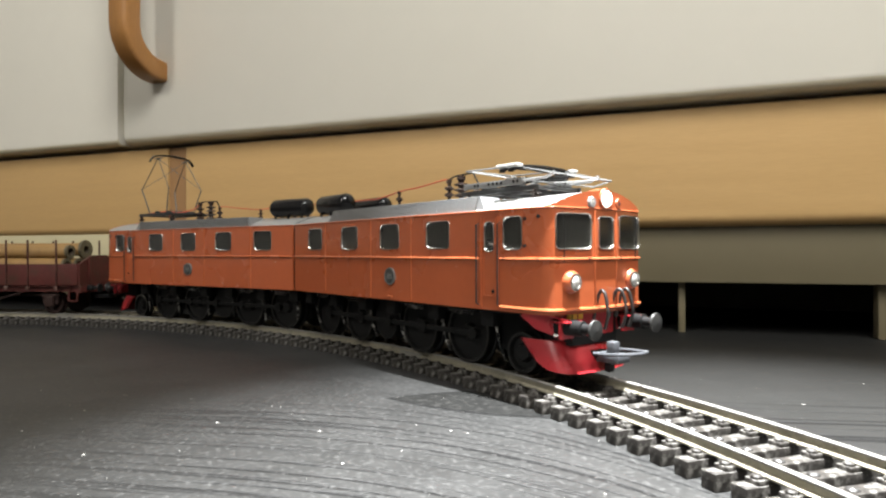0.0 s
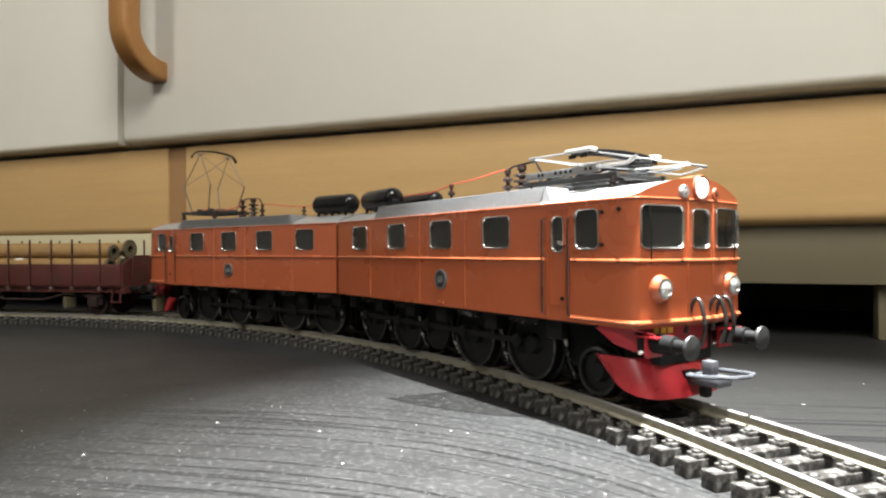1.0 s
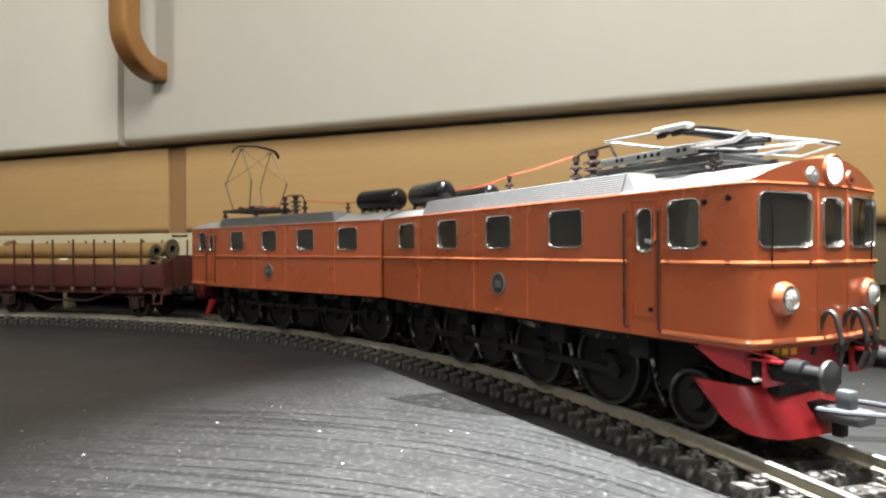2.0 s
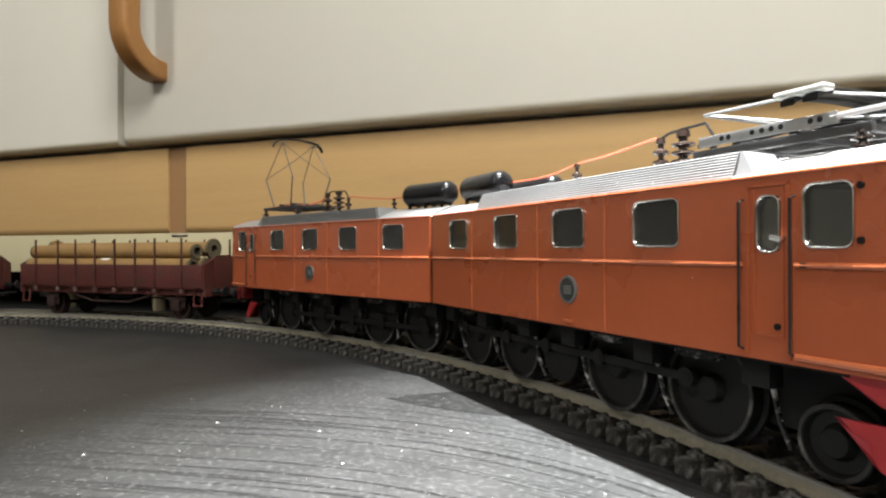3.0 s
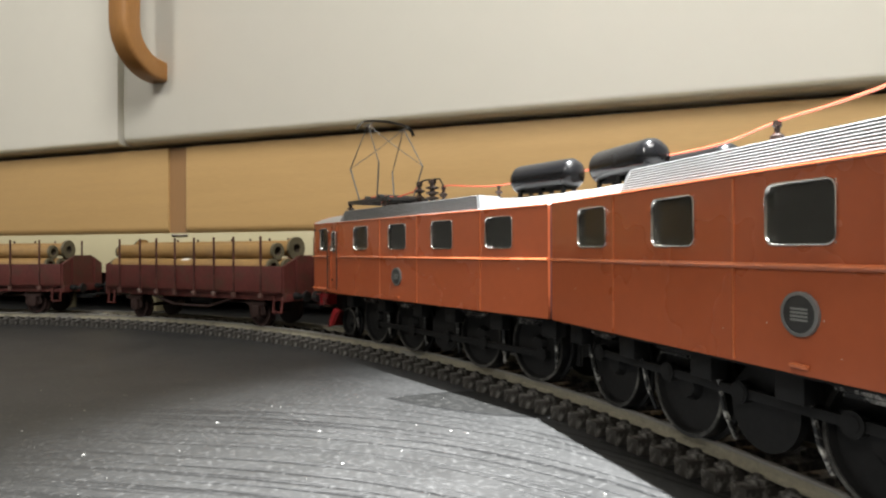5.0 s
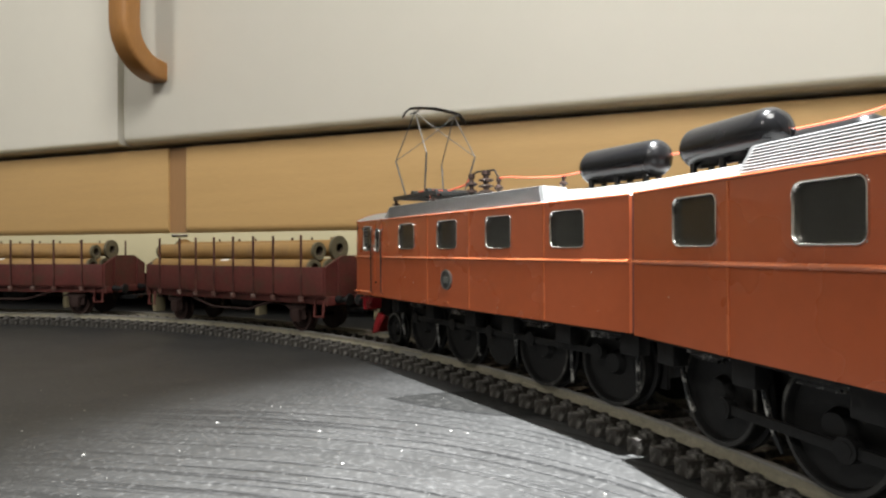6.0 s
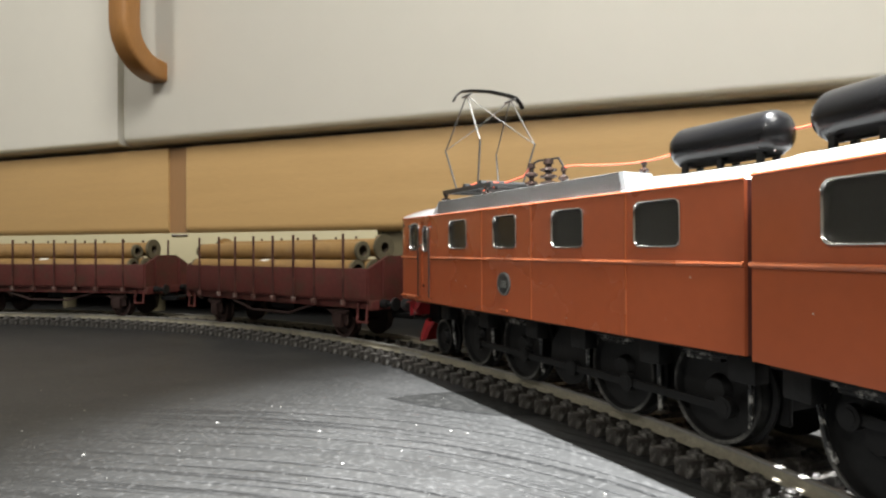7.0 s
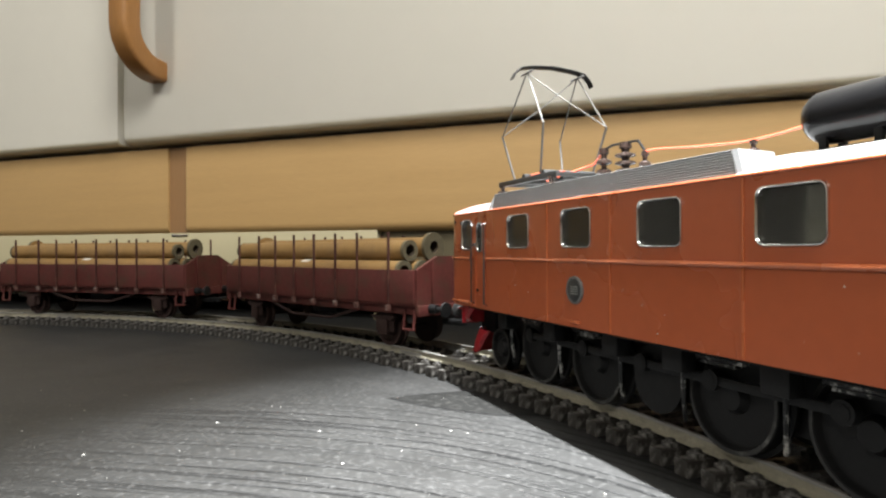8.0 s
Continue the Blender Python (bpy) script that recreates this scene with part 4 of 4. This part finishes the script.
def build_running_gear(unit, near):
    turning = []
    frame_bm = bmesh.new()
    for sgn in (-1, 1):
        box(frame_bm, -52, 66, sgn * 5.6 - 0.5, sgn * 5.6 + 0.5, 4.5, 16, 0.3)
    box(frame_bm, -50, 60, -5, 5, 6, 16.2, 0.5)
    part("frame", frame_bm, BLACK, unit, "black locomotive frame")
    for u, r in WHEELS:
        bm = bmesh.new()
        rod(bm, [(0, -9, 0), (0, 9, 0)], 1.0, 10)
        ws = part("wheelset", bm, BLACK, unit, "black wheels on their axle")
        for sgn in (-1, 1):
            wheel(ws, sgn * 9.0, r, BLACK, sgn)
            bm = bmesh.new()
            ring = [(sgn * 10.2, r - 0.7), (sgn * 10.5, r - 0.7), (sgn * 10.5, r - 0.12), (sgn * 10.2, r - 0.12)]
            rings(bm, [[(q * math.cos(t), y, q * math.sin(t)) for t in (2 * math.pi * k / 40 for k in range(40))] for y, q in ring], cap0=False, cap1=False)
            part("tyre", bm, RIM, ws, "dull metal tyre rim")
        ws.matrix_basis = pose(u * MM, 0, r * MM)
        turning.append((ws, u, r))
        if r > 7:
            for sgn in (-1, 1):
                bm = bmesh.new()
                lathe(bm, (3.6, sgn * 11.0 - 1.2, 0), (0, 1, 0), [(0, 0.01), (0, 1.1), (2.4, 1.1), (2.4, 0.01)], 12)
                part("crank_pin", bm, BLACK, ws)
    # jackshaft between the middle axles
    bm = bmesh.new()
    for sgn in (-1, 1):
        lathe(bm, (0, sgn * 9.5 - 0.8, 0), (0, 1, 0), [(0, 0.01), (0, 6.4), (1.6, 6.4), (1.6, 0.01)], 28)
        lathe(bm, (3.6, sgn * 11.0 - 1.2, 0), (0, 1, 0), [(0, 0.01), (0, 1.3), (2.4, 1.3), (2.4, 0.01)], 12)
    rod(bm, [(0, -9, 0), (0, 9, 0)], 1.2, 10)
    jack = part("jackshaft", bm, BLACK, unit, "black jackshaft disc")
    jack.matrix_basis = pose(-2.7 * MM, 0, 8.8 * MM)
    turning.append((jack, -2.7, 8.8))
    rods = []
    for sgn in (-1, 1):
        bm = bmesh.new()
        y = sgn * 11.4
        stops = [-41.8, -19.6, -2.7, 15.8, 38.5]
        for a, b in zip(stops, stops[1:]):
            box(bm, a, b, y - 0.4, y + 0.4, -0.75, 0.75, 0.15)
        for a in stops:
            lathe(bm, (a, y - 0.7, 0), (0, 1, 0), [(0, 0.01), (0, 1.7), (1.4, 1.7), (1.4, 0.01)], 16)
        ob = part("side_rod", bm, BLACK, unit, "blackened metal side rod")
        ob.matrix_basis = pose(3.6 * MM, 0, 8.8 * MM)
        rods.append(ob)
    # springs, sand pipes, boxes and brake blocks along the frame
    for sgn in (-1, 1):
        for k, u in enumerate((-50, -31, -11, 6, 28, 51)):
            bm = bmesh.new()
            rod(bm, [(u, sgn * 11, 15.8), (u + 0.5, sgn * 11.5, 11.5), (u + 1.0, sgn * 10.8, 6.5), (u + 2.0, sgn * 9.6, 2.6)], 0.45, 6)
            part("sand_pipe", bm, GLINTED, unit, "thin bent sand pipe with glints in its colour")
            bm = bmesh.new()
            box(bm, u - 2.6, u + 2.2, sgn * 13 - 1.6, sgn * 13 + 1.6, 11.8, 16.2, 0.4)
            part("equipment_box", bm, BLACK, unit)
        for u in (-41.8, -19.6, 15.8, 38.5):
            bm = bmesh.new()
            for q in range(3):
                box(bm, u - 6 + q * 1.3, u + 6 - q * 1.3, sgn * 12.3 - 0.7, sgn * 12.3 + 0.7, 15.2 - q * 0.6, 15.7 - q * 0.6)
            part("leaf_spring", bm, GLINTED, unit)
    return turning, rods


def build_unit(name, near, raised, label):
    unit = thing(name, label, "locomotive", "coupled locomotive units")
    body = build_body(unit)
    build_windows(body)
    build_doors(body)
    build_front(unit, body)
    build_louvre(unit)
    build_roof_gear(unit, near, raised)
    turning, rods = build_running_gear(unit, near)
    return unit, turning, rods


# ---- wagons ----
STAKES = (-47.6, -31.8, -19.6, -6.5, 6.5, 19.4, 31.6, 47.6)


def build_wagon(name):
    wagon = thing(name, "oxide-red open stake wagon on two axles carrying pipes", "wagon", "pipe wagons")
    L, W = 59.0, 15.8
    bm = bmesh.new()
    box(bm, -L, L, -W, W, 14.2, 16.0, 0.2)
    box(bm, -L + 0.5, L - 0.5, -W + 0.6, W - 0.6, 15.9, 21.6, 0.2)
    box(bm, -L, L, -W + 1.5, -W + 2.6, 11.5, 15.2, 0.2)
    box(bm, -L, L, W - 2.6, W - 1.5, 11.5, 15.2, 0.2)
    part("floor_frame", bm, OXIDE, wagon)
    for sgn in (-1, 1):
        bm = bmesh.new()
        box(bm, -L, L, sgn * W - 0.5, sgn * W + 0.5, 15.0, 25.8, 0.2)
        side = part("side_board", bm, OXIDE, wagon, "oxide-red weathered side board")
        for u in STAKES:
            bm = bmesh.new()
            box(bm, u - 0.36, u + 0.36, sgn * (W + 0.8) - 0.36, sgn * (W + 0.8) + 0.36, 13.2, 38.2, 0.12)
            stake = part("stake", bm, STAKEIRON, wagon, "dark rusty upright stake")
            bm = bmesh.new()
            box(bm, u - 0.9, u + 0.9, sgn * (W + 1.0) - 0.5, sgn * (W + 1.0) + 0.5, 12.6, 14.4, 0.15)
            part("stake_pocket", bm, POCKET, stake, "worn bright stake pocket")
        for y in (-13.2, 12.4):
            bm = bmesh.new()
            for q in range(3):
                box(bm, sgn * 41 - 6 + q, sgn * 41 + 6 - q, y, y + 0.8, 9.8 - q * 0.5, 10.3 - q * 0.5)
            part("leaf_spring", bm, GRIME, wagon)
        bm = bmesh.new()
        outline = [(sgn * L, v, z) for v, z in ((-W, 14.4), (W, 14.4), (W, 25.8), (6.5, 30.2), (-6.5, 30.2), (-W, 25.8))]
        extrude_outline(bm, outline, (sgn * 1.1, 0, 0))
        part("end_board", bm, OXIDE, wagon, "oxide-red sloping end board")
        for v in (-9, 9):
            bm = bmesh.new()
            box(bm, min(sgn * (L + 1), sgn * (L + 1.9)), max(sgn * (L + 1), sgn * (L + 1.9)), v - 0.5, v + 0.5, 13.4, 28.6, 0.1)
            part("end_rib", bm, OXIDE, wagon)
        bm = bmesh.new()
        box(bm, min(sgn * L, sgn * (L + 1.6)), max(sgn * L, sgn * (L + 1.6)), -15.5, 15.5, 11.2, 14.6, 0.2)
        part("headstock", bm, OXIDE, wagon)
        for v in (-10, 10):
            bm = bmesh.new()
            lathe(bm, (sgn * (L + 1.4), v, 13.4), (sgn, 0, 0), [(0, 1.5), (3, 1.4), (3, 0.8), (6, 0.8), (6.4, 2.5), (7.0, 2.3), (7.1, 0)], 18)
            part("buffer", bm, BLACK, wagon, "black buffer")
        bm = bmesh.new()
        box(bm, min(sgn * (L - 2), sgn * (L + 7)), max(sgn * (L - 2), sgn * (L + 7)), -1.2, 1.2, 7.5, 9.5, 0.3)
        rod(bm, [(sgn * (L + 5), -4.5, 9.4), (sgn * (L + 11), -3.5, 9.6), (sgn * (L + 11), 3.5, 9.6), (sgn * (L + 5), 4.5, 9.4)], 0.5, 6)
        part("coupling", bm, BLACK, wagon, "black loop coupling")
        for v in (-1, 1):
            bm = bmesh.new()
            u = sgn * (L - 3)
            rod(bm, [(u - 2.3, v * 15, 13.4), (u - 2.3, v * 15.6, 7), (u + 2.3, v * 15.6, 7), (u + 2.3, v * 15, 13.4)], 0.5, 6)
            box(bm, u - 2.3, u + 2.3, v * 15.4 - 0.9, v * 15.4 + 0.9, 6.7, 7.2)
            part("shunter_step", bm, OXIDE, wagon, "red step hanging from the sill")
            bm = bmesh.new()
            box(bm, sgn * 41 - 2.2, sgn * 41 + 2.2, v * 12.5 - 1.2, v * 12.5 + 1.2, 4.0, 9.0, 0.4)
            box(bm, sgn * 41 - 4.5, sgn * 41 + 4.5, v * 12.0 - 0.3, v * 12.0 + 0.3, 5.0, 13.0, 0.2)
            part("axle_box", bm, GRIME, wagon)
    for v in (-1, 1):
        bm = bmesh.new()
        rod(bm, [(-33, v * 13.4, 13), (-12, v * 13.0, 7.6), (12, v * 13.0, 7.6), (33, v * 13.4, 13)], 0.55, 6)
        part("truss_rod", bm, GRIME, wagon, "bent truss rod under the sill")
    bm = bmesh.new()
    box(bm, -9, 6, -6, 6, 8.0, 14.8, 0.8)
    box(bm, -30, 30, -9, 9, 11, 15, 0.5)
    part("brake_gear", bm, BLACK, wagon)
    turning = []
    for u in (-41, 41):
        bm = bmesh.new()
        rod(bm, [(0, -9, 0), (0, 9, 0)], 0.9, 8)
        ws = part("wheelset", bm, GRIME, wagon, "rusty brown wheels on their axle")
        for sgn in (-1, 1):
            wheel(ws, sgn * 9.0, 5.6, GRIME, sgn)
        ws.matrix_basis = pose(u * MM, 0, 5.6 * MM)
        turning.append((ws, u, 5.6))
    return wagon, turning


PILE = ((-11.4, 25.2, -4.0), (-4.2, 25.2, -2.5), (3.0, 25.2, -3.5), (10.2, 25.2, -1.0), (-8.2, 32.0, -4.6), (1.6, 33.2, -3.0))


def build_pipe(first, flange):
    """A pipe with an open bore and a flange at one end or both."""
    pipe = thing("pipe", "ochre brown model pipe with a dark bore and flange", "pipe", "pipes on the wagons")
    bm = bmesh.new()
    r, L = 3.5, 53.8
    prof = [(0, r - 1.5), (0, r + flange), (1.6, r + flange), (1.7, r), (2 * L - 1.7, r), (2 * L - 1.6, r + flange), (2 * L, r + flange), (2 * L, r - 1.5)]
    lathe_open(bm, (-L, 0, 0), prof)
    ob = part("shell", bm, PIPE, pipe, "", 40)
    bm = bmesh.new()
    lathe_open(bm, (-L, 0, 0), [(0.1, r - 1.48), (2 * L - 0.1, r - 1.48)])
    part("bore", bm, PIPEHOLE, pipe, "dark bore")
    for end in (-1, 1):
        bm = bmesh.new()
        rr = r + flange
        lathe_open(bm, (end * L, 0, 0), [(-end * 1.2, rr + 0.05), (end * 0.12, rr + 0.05), (end * 0.12, r - 1.45), (-end * 1.0, r - 1.45)])
        part("end_ring", bm, PIPEEND, pipe, "dark grimy pipe end")
    if first:
        bm = bmesh.new()
        for k in range(5):
            a0, a1 = radians(50 + 8 * k), radians(58 + 8 * k)
            bm.faces.new([bm.verts.new((x, -math.cos(a) * (r + 0.06), math.sin(a) * (r + 0.06))) for x, a in ((-2.5, a0), (2.5, a0), (3.1, a1), (-1.9, a1))])
        part("paper_label", bm, PAPER, pipe, "pale paper sticker")
    return pipe


def lathe_open(bm, base, prof):
    base = Vector(base)
    return rings(bm, [[base + Vector((d, r * math.cos(t), r * math.sin(t))) for t in (2 * math.pi * k / 28 for k in range(28))] for d, r in prof], cap0=False, cap1=False)


build_room()
build_board()
build_cabinet()
build_track()
front_unit = build_unit("electric_locomotive", -1, False, "orange-brown electric locomotive unit with lowered silver pantograph")
rear_unit = build_unit("electric_locomotive", 1, True, "orange-brown electric locomotive unit with raised pantograph")
wagon_1 = build_wagon("stake_wagon")
wagon_2 = build_wagon("stake_wagon")
LEADS = (-159.25, -313.2)
pipes = []
for lead in LEADS:
    for i, (v, z, du) in enumerate(PILE):
        pipes.append((build_pipe(i == 0, 1.5 if i == 5 else 0.0), lead, v, z, du))

SPAN = [0.25 * k for k in range(33)]
LAG = -114.81


def roll(t, r):
    return math.degrees((travelled(t) - travelled(0)) / r)


def motions():
    for (unit, turning, rods), lag, back in ((front_unit, 0.0, False), (rear_unit, LAG, True)):
        walk(unit, [(t, riding(travelled(t) + lag, back=back)) for t in SPAN])
        way = -1 if back else 1
        for ws, u, r in turning:
            walk(ws, [(t, pose(u * MM, 0, r * MM, 0, way * roll(t, r), 0)) for t in SPAN])
        for ob in rods:
            rows = []
            for k in range(81):
                a = radians(way * roll(k / 10, 8.8))
                rows.append((k / 10, pose(3.6 * math.cos(a) * MM, 0, (8.8 - 3.6 * math.sin(a)) * MM)))
            walk(ob, rows)
    for (wagon, turning), lead in ((wagon_1, LEADS[0]), (wagon_2, LEADS[1])):
        walk(wagon, [(t, riding(travelled(t) + LAG + lead, 41)) for t in SPAN])
        for ws, u, r in turning:
            walk(ws, [(t, pose(u * MM, 0, r * MM, 0, roll(t, r), 0)) for t in SPAN])
    for pipe, lead, v, z, du in pipes:
        walk(pipe, [(t, riding(travelled(t) + LAG + lead, 41) @ pose(du * MM, v * MM, z * MM)) for t in SPAN])


motions()
